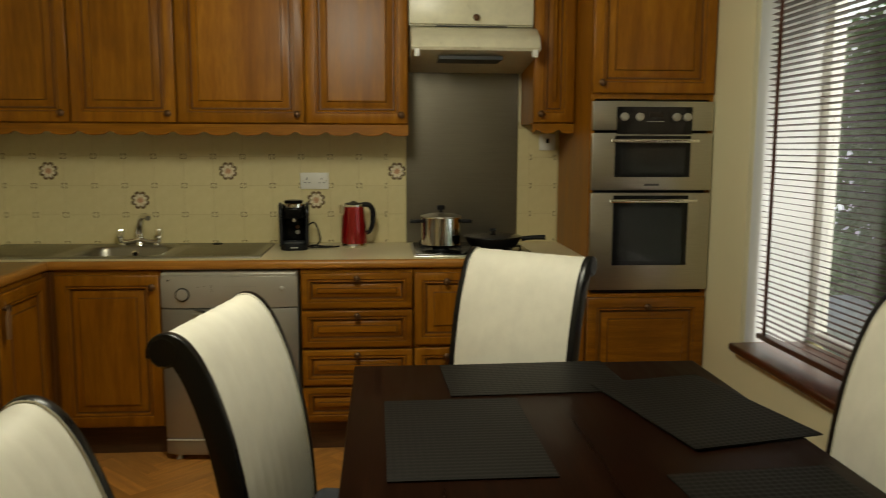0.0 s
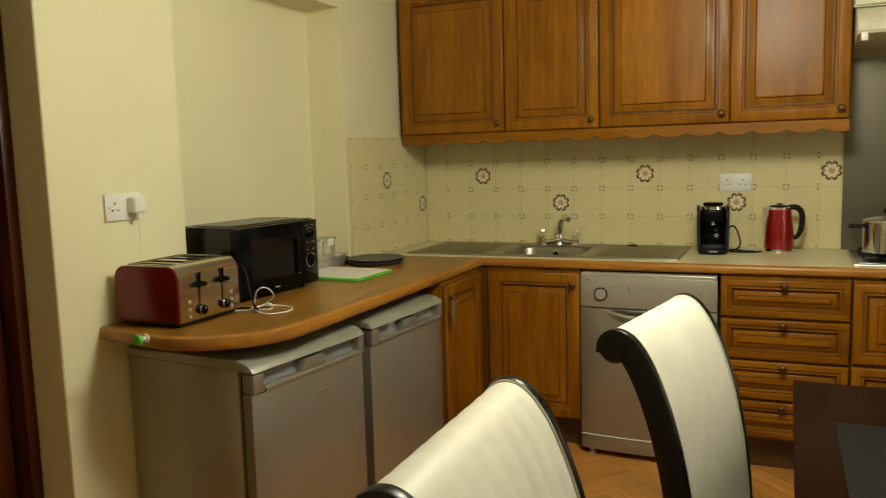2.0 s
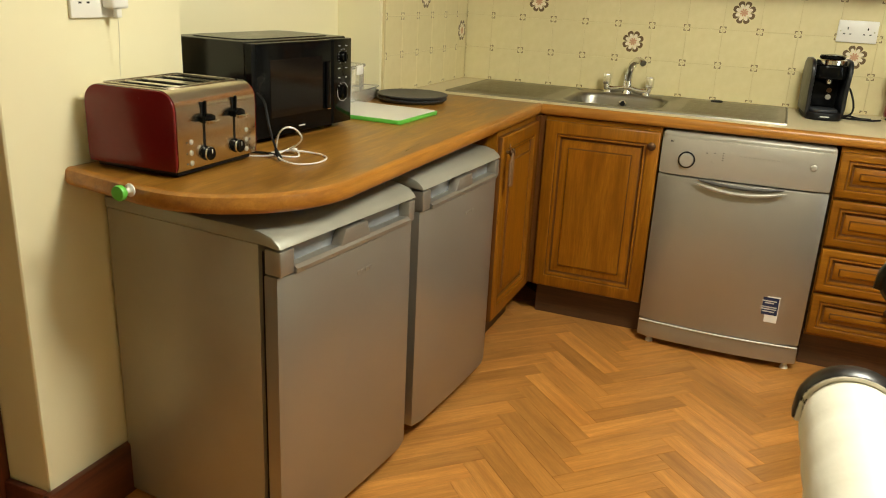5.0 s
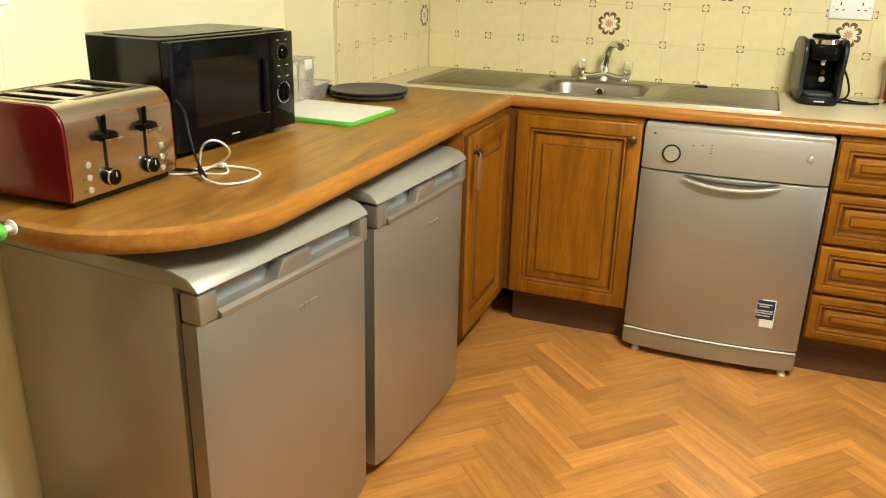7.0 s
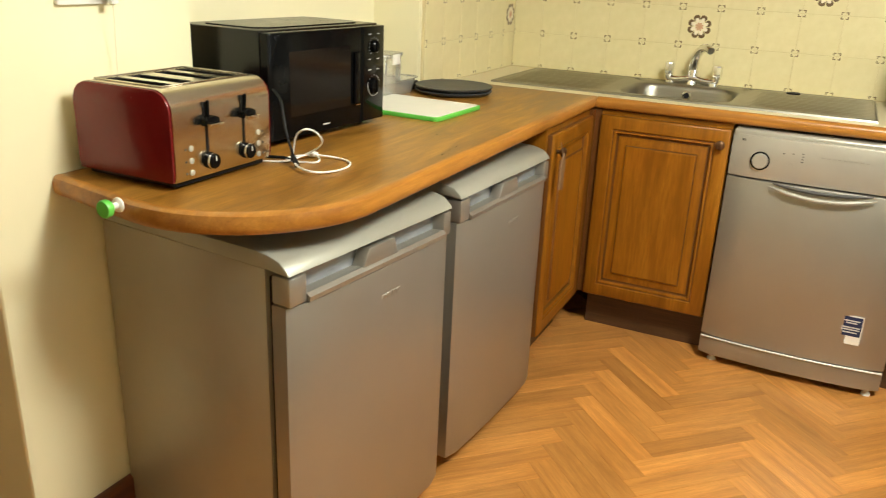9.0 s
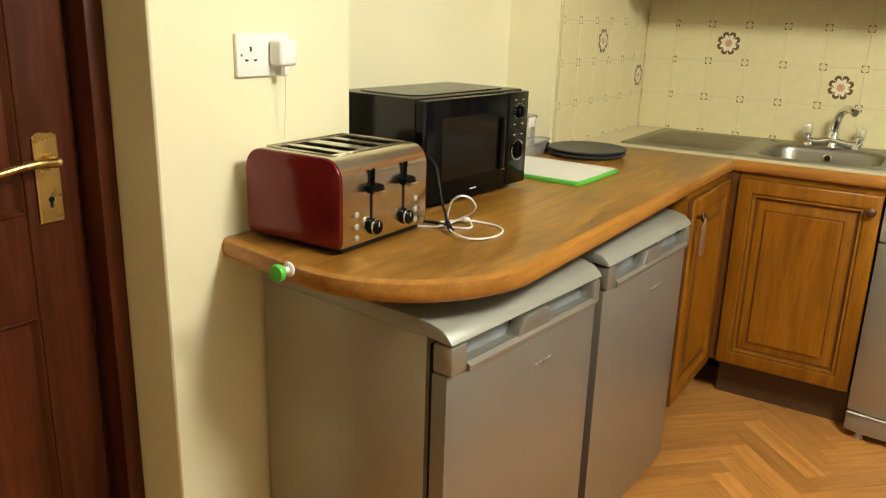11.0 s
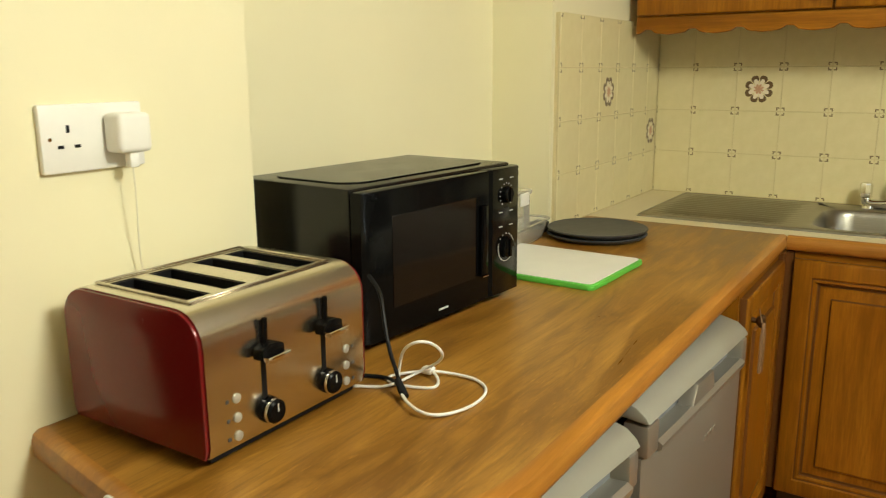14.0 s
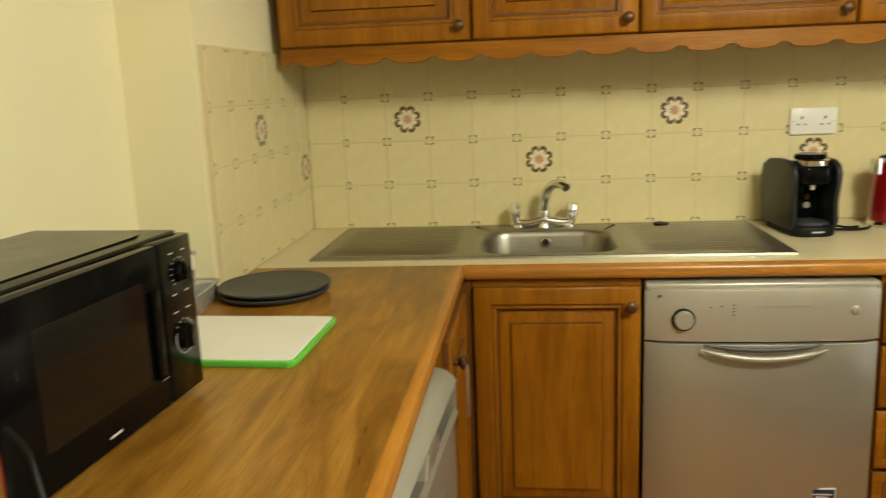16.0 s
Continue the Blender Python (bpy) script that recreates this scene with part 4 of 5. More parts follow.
def fridge(at, label):
    """An undercounter fridge that looks to -y of its own, then turned to face the room."""
    f = thing("fridge", at, label, "fridge", "undercounter fridges")
    w, dep = 0.555, 0.535
    part("body", box(-w / 2 + 0.002, w / 2 - 0.002, 0.062, dep, 0.012, 0.798, 0.003), SILVER_DARK, f, "silver-grey cabinet")
    part("seal", box(-w / 2 + 0.014, w / 2 - 0.014, 0.046, 0.062, 0.03, 0.78), BLACK_MATT, f)
    lid = [(dep, 0.800), (dep, 0.826), (0.10, 0.832), (0.055, 0.830), (0.022, 0.822), (0.004, 0.808), (-0.002, 0.798), (0.004, 0.795), (0.05, 0.799)]
    part("lid", prism(lid, -w / 2 - 0.002, w / 2 + 0.002, "x", 0.004), LID, f, "pale rounded plastic top")
    n = 12

    def face(z0, z1, out, name, mat, parent=None, ins=0.0, back=0.045):
        pts = [(-w / 2 + ins, back)]
        for k in range(n + 1):
            x = -w / 2 + ins + (w - 2 * ins) * k / n
            pts.append((x, (0.010 if k in (0, n) else 0.0) - out * (1 - (2 * x / w) ** 2)))
        pts.append((w / 2 - ins, back))
        return part(name, prism(pts, z0, z1, "z", 0.003), mat, parent or f)

    door = face(0.045, 0.732, 0.006, "door", SILVER)
    cap = part("grip_cap", box(-w / 2, -w / 2 + 0.048, -0.001, 0.045, 0.734, 0.792, 0.005), SILVER, f, "moulded grip along the door top")
    part("grip_end", box(w / 2 - 0.030, w / 2, -0.001, 0.045, 0.734, 0.792, 0.005), SILVER, cap)
    low = prism([(0.045, 0.734), (-0.006, 0.734), (-0.0075, 0.744), (0.002, 0.7505), (0.030, 0.747), (0.045, 0.747)], -w / 2 + 0.048, w / 2 - 0.030, "x")
    part("grip_lip", low, SILVER, cap)
    part("grip_recess", box(-w / 2 + 0.048, w / 2 - 0.030, 0.032, 0.045, 0.747, 0.790), RECESS_GREY, cap, "blue-grey recess behind the grip")
    part("grip_bridge", prism([(-0.062, 0.748), (0.062, 0.748), (0.050, 0.787), (-0.040, 0.787)], -0.002, 0.030, "y", 0.004), SILVER, cap)
    for k in range(4):
        part("maker_mark", box(0.0 + k * 0.017, 0.013 + k * 0.017, -0.0078, -0.0045, 0.660, 0.671, 0.001, 1), SILVER, door)
    for x in (-w / 2 + 0.05, w / 2 - 0.05):
        for y in (0.09, dep - 0.06):
            part("foot", lathe([(0.018, 0), (0.015, 0.012)], 12, pose(x, y, 0)), BLACK_MATT, f)
    return f


fridge(pose(-1.400, 1.486, 0, 0, 0, 84), "silver-grey undercounter fridge standing proud at the worktop's rounded end")
fridge(pose(-1.366, 2.120, 0, 0, 0, 86.5), "silver-grey undercounter fridge beside the oak corner cabinet")


# ---- on the left worktop ----
def microwave():
    m = thing("microwave", pose(-1.752, 1.838, WT1, 0, 0, 85.5), "black microwave oven with two dials and a smoked door window", "microwave")
    w, d, h = 0.462, 0.29, 0.268
    part("body", box(-w / 2, w / 2, 0.03, d, 0.013, h, 0.004), BLACK_STEEL, m)
    ridge = rounded_rect(-w / 2 + 0.03, w / 2 - 0.03, 0.055, d - 0.03, 0.05)
    part("top_panel", prism(ridge, h - 0.0005, h + 0.003, "z", 0.001, 1), BLACK_STEEL, m)
    part("door", prism([(-w / 2 + 0.001, 0.0285), (-w / 2 + 0.001, 0.008), (-w / 2 + 0.012, 0.0), (w / 2 - 0.118, 0.0), (w / 2 - 0.112, 0.006), (w / 2 - 0.112, 0.0285)], 0.016, h - 0.004, "z", 0.003), BLACK, m)
    door = [o for o in m.children if o.name.startswith("door")][-1]
    part("window", box(-w / 2 + 0.066, w / 2 - 0.162, -0.0015, 0.0, 0.066, h - 0.048, 0.0006, 1), DARK_WINDOW, door, "smoked glass window")
    pull = part("handle_strip", prism([(-0.0085, -0.070), (0.010, -0.070), (0.012, 0.062), (-0.0065, 0.062)], -0.010, 0.0, "y", 0.003), BLACK, door, "", pose(w / 2 - 0.143, 0, 0.140))
    part("handle_tip", prism([(-0.008, -0.0735), (0.0095, -0.0735), (0.0095, -0.0705), (-0.008, -0.0705)], -0.0125, -0.001, "y", 0.001, 1), CHROME, pull)
    part("maker_mark", box(-0.043, -0.016, -0.0007, 0.0003, 0.031, 0.0345), MARK, door)
    p = part("control_panel", prism([(w / 2 - 0.110, 0.0285), (w / 2 - 0.110, 0.006), (w / 2 - 0.104, 0.0), (w / 2 - 0.014, 0.0), (w / 2 - 0.001, 0.008), (w / 2 - 0.001, 0.0285)], 0.016, h - 0.004, "z", 0.003), BLACK, m, "black control panel with white markings")
    cx = w / 2 - 0.057
    for z, r in ((0.212, 0.016), (0.108, 0.021)):
        part("dial", join(lathe([(r, 0), (r * 0.95, 0.008), (r * 0.8, 0.010)], 24, pose(cx, 0, z, 90)), box(cx - 0.003, cx + 0.003, -0.013, -0.009, z - r * 0.8, z + r * 0.8)), BLACK, p)
        for k in range(13):
            a = radians(-140 + 280 * k / 12)
            part("print_mark", moved(box(-0.0005, 0.0005, -0.0009, -0.0002, 0.0, 0.0032), pose(cx + (r + 0.005) * math.sin(a), 0, z + (r + 0.005) * math.cos(a), 0, math.degrees(a))), MARK, p)
    arc = [(cx + 0.0275 * math.sin(radians(a)), -0.0006, 0.108 + 0.0275 * math.cos(radians(a))) for a in range(20, 300, 14)]
    part("dial_scale", tube(arc, 0.0006, 6), MARK, p, "white printed timer scale")
    for z in (0.243, 0.178, 0.150):
        for x in (-0.025, 0.012):
            part("print_mark", box(cx + x, cx + x + 0.011, -0.0009, -0.0002, z, z + 0.0018), MARK, p)
    part("vent", join(*[box(-w / 2 - 0.0012, -w / 2, 0.15 + 0.01 * k, 0.155 + 0.01 * k, 0.05, 0.09) for k in range(8)]), BLACK_MATT, m)
    for x in (-w / 2 + 0.05, w / 2 - 0.05):
        for y in (0.06, d - 0.05):
            part("foot", lathe([(0.014, 0), (0.012, 0.014)], 12, pose(x, y, 0)), BLACK_MATT, m)


microwave()


def toaster():
    t = thing("toaster", pose(-1.688, 1.356, WT1, 0, 0, 90), "four-slice toaster of brushed steel with dark red ends", "toaster")
    w, d, h = 0.284, 0.252, 0.190
    r = 0.042

    def shell(grow):
        pts = [(0.004 - grow, 0.016), (0.0 - grow, 0.03)]
        for k in range(7):
            a = radians(180 - 90 * k / 6)
            pts.append((r + (r + grow) * math.cos(a), h - r + (r + grow) * math.sin(a)))
        for k in range(7):
            a = radians(90 - 90 * k / 6)
            pts.append((d - r + (r + grow) * math.cos(a), h - r + (r + grow) * math.sin(a)))
        pts += [(d + grow, 0.03), (d - 0.004 + grow, 0.016)]
        return pts

    # wrap-round shell, open over the four slots
    ya, yb, xe = 0.056, d - 0.052, w / 2 - 0.003
    slots = (-0.094, -0.036, 0.036, 0.094)
    half = 0.0185
    front = [p for p in shell(0) if p[0] < ya] + [(ya, h), (ya, 0.016)]
    rear = [(yb, 0.016), (yb, h)] + [p for p in shell(0) if p[0] > yb]
    bars, x = [], -xe
    for c in slots + (xe + half,):
        bars.append(box(x, c - half, ya, yb, 0.03, h))
        x = c + half
    part("front_shell", prism(front, -xe, xe, "x"), TOAST_STEEL, t, "brushed steel wrap-round front")
    part("rear_shell", prism(rear, -xe, xe, "x"), TOAST_STEEL, t)
    for bar in bars:
        part("slot_divider", bar, TOAST_STEEL, t)
    for s in (-1, 1):
        a, b = sorted((s * (w / 2 - 0.0028), s * (w / 2 + 0.003)))
        part("end_panel", prism(shell(-0.0012), a, b, "x", 0.0025), RED, t, "glossy dark red end panel")
    part("base", box(-w / 2 + 0.012, w / 2 - 0.012, 0.012, d - 0.012, 0.004, 0.018, 0.003), BLACK_MATT, t)
    k0, k1, y0, y1 = -xe + 0.018, xe - 0.018, 0.040, d - 0.036
    deck = part("top_frame", join(box(k0, k1, y0, y0 + 0.004, h, h + 0.003, 0.001, 1), box(k0, k1, y1 - 0.004, y1, h, h + 0.003, 0.001, 1),
                                  box(k0, k0 + 0.004, y0 + 0.004, y1 - 0.004, h, h + 0.003, 0.001, 1), box(k1 - 0.004, k1, y0 + 0.004, y1 - 0.004, h, h + 0.003, 0.001, 1)), TOAST_STEEL, t)
    for c in slots:
        part("slot", join(box(c - half, c + half, ya, yb, h - 0.075, h - 0.070), box(c - half, c - half + 0.0012, ya, yb, h - 0.07, h - 0.002), box(c + half - 0.0012, c + half, ya, yb, h - 0.07, h - 0.002),
                          box(c - half, c + half, ya, ya + 0.0012, h - 0.07, h - 0.002), box(c - half, c + half, yb - 0.0012, yb, h - 0.07, h - 0.002)), BLACK_MATT, deck, "dark toast slot")
        for q in (-0.011, 0.011):
            part("wire_guard", join(*[box(c + q - 0.0007, c + q + 0.0007, ya + 0.002, yb - 0.002, h - z - 0.0007, h - z + 0.0007) for z in (0.012, 0.026)]), BRONZE, deck)
    for x in (-0.052, 0.056):
        part("lever_track", box(x - 0.004, x + 0.004, -0.0008, 0.001, 0.055, 0.160, 0.0004, 1), BLACK_MATT, t)
        lv = part("lever", join(prism([(-0.019, 0.117), (0.019, 0.117), (0.018, 0.130), (0.006, 0.135), (-0.006, 0.135), (-0.018, 0.130)], -0.020, -0.002, "y", 0.003), tube([(0, -0.004, 0.132), (0, -0.006, 0.163)], [0.0042, 0.0036], 8)), BLACK, t, "black lever with chrome lip")
        part("lip", prism([(-0.017, 0.1150), (0.017, 0.1150), (0.019, 0.1225), (-0.019, 0.1225)], -0.030, -0.0195, "y", 0.002), CHROME, lv)
        lv.matrix_basis = pose(x, 0, 0)
        k = part("browning_dial", lathe([(0.0165, 0), (0.0165, 0.005), (0.0150, 0.006), (0.0150, 0.015), (0.0125, 0.0175)], 24, pose(x + 0.004, 0.0005, 0.045, 90)), BLACK, t, "black browning dial with chrome ring")
        part("dial_ring", lathe([(0.0155, 0.009), (0.0162, 0.010), (0.0162, 0.0125), (0.0155, 0.0135)], 28, pose(x + 0.004, 0.0005, 0.045, 90)), CHROME, k)
        part("pointer", box(x + 0.0032, x + 0.0048, -0.0180, -0.0166, 0.046, 0.056), MARK, k)
        side = -0.045 if x < 0 else 0.045
        for z in (0.030, 0.053, 0.077):
            part("button", lathe([(0.006, 0), (0.006, 0.002), (0.0045, 0.003)], 16, pose(x + side, 0.0005, z, 90)), SILVER_LIGHT, t)
            part("print_mark", box(x + side - 0.016 if x < 0 else x + side + 0.012, x + side - 0.012 if x < 0 else x + side + 0.016, -0.0008, 0.0004, z - 0.002, z + 0.002), DARK_MARK, t)
    for x in (-w / 2 + 0.04, w / 2 - 0.04):
        for y in (0.04, d - 0.04):
            part("foot", lathe([(0.012, 0), (0.012, 0.006)], 12, pose(x, y, 0)), BLACK_MATT, t)


toaster()

cable = thing("power_cable", pose(0, 0, WT1 + 0.003), "black appliance cable standing up beside the toaster", "cable")
part("lead", tube([(-1.80, 1.50, 0.001), (-1.712, 1.541, 0.001), (-1.685, 1.548, 0.001), (-1.651, 1.529, 0.003), (-1.639, 1.510, 0.025), (-1.662, 1.520, 0.06), (-1.681, 1.535, 0.10), (-1.698, 1.552, 0.13), (-1.735, 1.572, 0.145)], 0.0030, 8, 2), BLACK_MATT, cable)
part("plug_end", tube([(-1.640, 1.510, 0.022), (-1.630, 1.505, 0.010), (-1.619, 1.499, 0.003)], [0.0045, 0.0062, 0.0055], 10, 1), BLACK_MATT, cable)
cable = thing("usb_cable", pose(0, 0, WT1 + 0.0024), "thin white charging cable in loose loops", "cable")
part("lead", tube([(-1.78, 1.475, 0), (-1.690, 1.507, 0), (-1.663, 1.526, 0.001), (-1.648, 1.572, 0.010), (-1.614, 1.577, 0.030), (-1.598, 1.566, 0.050), (-1.599, 1.538, 0.075), (-1.611, 1.515, 0.082), (-1.635, 1.517, 0.065), (-1.648, 1.526, 0.035),
                   (-1.648, 1.522, 0.012), (-1.621, 1.494, 0.006), (-1.583, 1.467, 0.007), (-1.555, 1.464, 0.005), (-1.538, 1.490, 0.002), (-1.529, 1.530, 0), (-1.533, 1.573, 0), (-1.550, 1.601, 0), (-1.575, 1.613, 0.001), (-1.605, 1.610, 0.003),
                   (-1.640, 1.596, 0.006), (-1.667, 1.577, 0.004), (-1.690, 1.560, 0), (-1.684, 1.543, 0), (-1.662, 1.535, 0), (-1.636, 1.541, 0), (-1.609, 1.551, 0), (-1.608, 1.568, 0.001), (-1.626, 1.588, 0.006), (-1.645, 1.590, 0.010)], 0.0023, 8, 2), CORD, cable)
part("tie", box(-1.652, -1.634, 1.585, 1.600, 0.002, 0.013, 0.003), CORD, cable)

board = thing("chopping_board", pose(-1.775, 2.305, WT1, 0, 0, -2), "white chopping board with a bright green edge", "chopping board")
part("edge", prism(rounded_rect(-0.170, 0.170, -0.145, 0.145, 0.018), 0, 0.012, "z", 0.002), GREEN, board, "bright green rim")
part("face", prism(rounded_rect(-0.163, 0.163, -0.138, 0.138, 0.014), 0.0118, 0.0135, "z", 0.0005, 1), WHITE, board)

for k, lab in enumerate(("dark grey microwave plate lying under another", "dark grey round plate stacked on top")):
    p = thing("plate", pose(-1.815 + 0.003 * k, 2.682 - 0.003 * k, WT1 + 0.014 * k), lab, "plate", "stacked plates")
    part("disc", lathe([(0.098, 0), (0.122, 0.002), (0.134, 0.010), (0.136, 0.0135), (0.133, 0.0155), (0.124, 0.0140), (0.02, 0.0140)], 56), SLATE, p)

tub = thing("plastic_tray", pose(-1.985, 2.46, WT1, 0, 0, 4), "clear plastic tray with a clear lidded tub resting in it", "tray")
n_wall = 20
tray = bmesh.new()
loops = []
for grow, z in ((0.0, 0.0), (0.014, 0.050), (0.022, 0.052), (0.022, 0.0545), (0.012, 0.0535), (-0.002, 0.003)):
    loops.append([tray.verts.new((x, y, z)) for x, y in rounded_rect(-0.055 - grow, 0.055 + grow, -0.15 - grow, 0.15 + grow, 0.02 + grow, 4)])
for p, q in zip(loops, loops[1:]):
    for i in range(n_wall):
        tray.faces.new((p[i], p[(i + 1) % n_wall], q[(i + 1) % n_wall], q[i]))
tray.faces.new(loops[0])
tray.faces.new(loops[-1])
part("tray", tray, CLEAR, tub)
part("tub", prism(rounded_rect(-0.045, 0.045, -0.055, 0.085, 0.02), 0.0062, 0.128, "z", 0.004), CLEAR, tub, "clear plastic tub")
part("lid", prism(rounded_rect(-0.050, 0.050, -0.060, 0.090, 0.022), 0.1285, 0.140, "z", 0.004), CLEAR, tub, "clear snap-on lid")
part("clip", box(0.050, 0.056, -0.01, 0.04, 0.105, 0.138, 0.002), WHITE, tub, "white locking clip")
b = thing("adapter", pose(-1.972, 2.655, WT1), "small black power adapter at the niche edge", "adapter")
part("case", box(-0.03, 0.012, -0.035, 0.035, 0, 0.03, 0.004), BLACK_MATT, b)

peg = thing("wall_hook", pose(-1.735, 1.118, 0.905, 0, 0, 2) @ Matrix.Diagonal((0.9, 0.9, 0.9, 1)), "white and green stick-on hook knob on the worktop edge", "hook")
part("stem", lathe([(0.016, 0), (0.015, 0.003), (0.007, 0.006), (0.007, 0.020), (0.015, 0.026)], 20, pose(0, 0, 0, 90)), WHITE, peg)
part("cap", lathe([(0.015, 0.024), (0.018, 0.028), (0.019, 0.036), (0.017, 0.041), (0.006, 0.043)], 20, pose(0, 0, 0, 90)), GREEN, peg, "green round cap")


# ---- sockets ----
def socket(at, label):
    """A double British socket that looks to -y of its own."""
    s = thing("socket", at, label, "socket", "wall sockets")
    part("plate", box(-0.074, 0.074, -0.010, 0, -0.043, 0.043, 0.003), WHITE, s)
    for cx in (-0.037, 0.037):
        for x, z, a, b in ((0, 0.012, 0.0022, 0.0048), (-0.0115, -0.010, 0.0040, 0.0020), (0.0115, -0.010, 0.0040, 0.0020)):
            part("pin_hole", box(cx + x - a, cx + x + a, -0.0108, -0.0099, z - b, z + b), BLACK_MATT, s)
    for x in (-0.062, 0.062):
        part("screw", lathe([(0.003, 0), (0.0025, 0.001)], 10, pose(x, -0.0098, 0, 90)), CHROME, s)
    return s


socket(pose(-0.262, 3.600, 1.240), "white double wall socket on the tiles")
socket(pose(XL, 1.294, 1.278, 0, 0, 90), "white double wall socket on the cream wall")
plug = thing("charger", pose(XL + 0.010, 1.331, 1.281, 0, 0, 90), "white USB charger plugged into the wall socket", "charger")
part("case", box(-0.025, 0.025, -0.036, 0, -0.025, 0.027, 0.007, 3), WHITE, plug)
part("usb_plug", box(-0.007, 0.007, -0.028, -0.016, -0.045, -0.0245, 0.002), WHITE, plug)
part("lead", tube([(0, -0.022, -0.044), (0.002, -0.02, -0.09), (0.01, -0.004, -0.18), (0.03, 0.004, -0.26), (0.05, 0.004, -0.33)], 0.0009, 6, 2), ENAMEL, plug)
s = thing("socket", pose(0.965, 3.600, 1.452), "small white fused switch beneath the narrow cabinet", "socket")
part("plate", box(-0.043, 0.043, -0.012, 0, -0.05, 0.036, 0.003), WHITE, s)
part("rocker", box(-0.008, 0.008, -0.016, -0.012, -0.012, 0.012, 0.002), BLACK_MATT, s)


# ---- on the back worktop ----
def coffee_machine():
    c = thing("coffee_machine", pose(-0.345, 3.345, WT1, 0, 0, 6) @ Matrix.Diagonal((0.96, 0.96, 0.94, 1)), "black pod coffee machine with a chrome top", "coffee machine")
    part("base", prism(rounded_rect(-0.070, 0.070, -0.068, 0.20, 0.05, 8), 0, 0.034, "z", 0.008, 3), BLACK_MATT, c)
    part("drip_tray", prism(rounded_rect(-0.052, 0.052, -0.055, 0.06, 0.04, 8), 0.0338, 0.043, "z", 0.002), SLATE, c)
    part("back", prism(rounded_rect(-0.058, 0.058, 0.080, 0.205, 0.03), 0.0335, 0.215, "z", 0.01), COFFEE, c)
    # arched cheeks, leaning out towards their tops
    profile = [(0.20, 0.02), (-0.035, 0.02), (-0.048, 0.05), (-0.040, 0.11), (-0.050, 0.165), (-0.052, 0.200), (-0.040, 0.226), (-0.012, 0.240), (0.06, 0.244), (0.14, 0.238), (0.19, 0.216), (0.21, 0.16)]
    for side in (-1, 1):
        lo, hi = sorted((side * 0.058, side * 0.074))
        bm = prism(profile, lo, hi, "x", 0.005, 3)
        for v in bm.verts:
            v.co.x += side * 0.035 * (v.co.z - 0.10) * (0.6 if v.co.z > 0.10 else 0.25)
        part("cheek", bm, COFFEE, c, "blue-black curved side")
    part("head", prism(rounded_rect(-0.061, 0.061, -0.052, 0.14, 0.04, 8), 0.165, 0.222, "z", 0.008, 3), BLACK, c)
    part("brew_plate", lathe([(0.052, 0), (0.057, 0.006), (0.057, 0.022), (0.048, 0.028)], 32, pose(0, 0.008, 0.218)), CHROME, c, "chrome pod holder")
    part("lid", lathe([(0.047, 0), (0.049, 0.006), (0.044, 0.013), (0.02, 0.016)], 28, pose(0, 0.012, 0.246)), BLACK, c)
    part("front_panel", box(-0.052, 0.052, 0.060, 0.080, 0.045, 0.166, 0.005), BLACK, c)
    part("spout", lathe([(0.010, 0), (0.013, 0.012), (0.012, 0.022)], 16, pose(0, -0.010, 0.146)), CHROME, c)
    part("button", lathe([(0.011, 0), (0.010, 0.003)], 18, pose(0.018, 0.060, 0.085, 90)), SILVER_LIGHT, c)
    part("button", lathe([(0.010, 0), (0.009, 0.003)], 18, pose(0.018, 0.060, 0.113, 90)), BRONZE, c)
    part("maker_mark", box(-0.018, 0.018, -0.0692, -0.0672, 0.014, 0.019), MARK, c)


coffee_machine()
cable = thing("power_cable", pose(0, 0, WT1 + 0.004), "looped black cable between coffee machine and kettle", "cable")
part("lead", tube([(-0.290, 3.50, 0.10), (-0.262, 3.52, 0.12), (-0.235, 3.50, 0.07), (-0.225, 3.47, 0.015), (-0.262, 3.42, 0.0), (-0.275, 3.38, 0.002), (-0.22, 3.36, 0.004), (-0.16, 3.38, 0.002), (-0.13, 3.43, 0.0)], 0.004, 8, 2), BLACK_MATT, cable)
part("lead", tube([(-0.285, 3.42, 0.0), (-0.25, 3.40, 0.012), (-0.21, 3.41, 0.001), (-0.165, 3.43, 0.0)], 0.004, 8, 2), BLACK_MATT, cable)


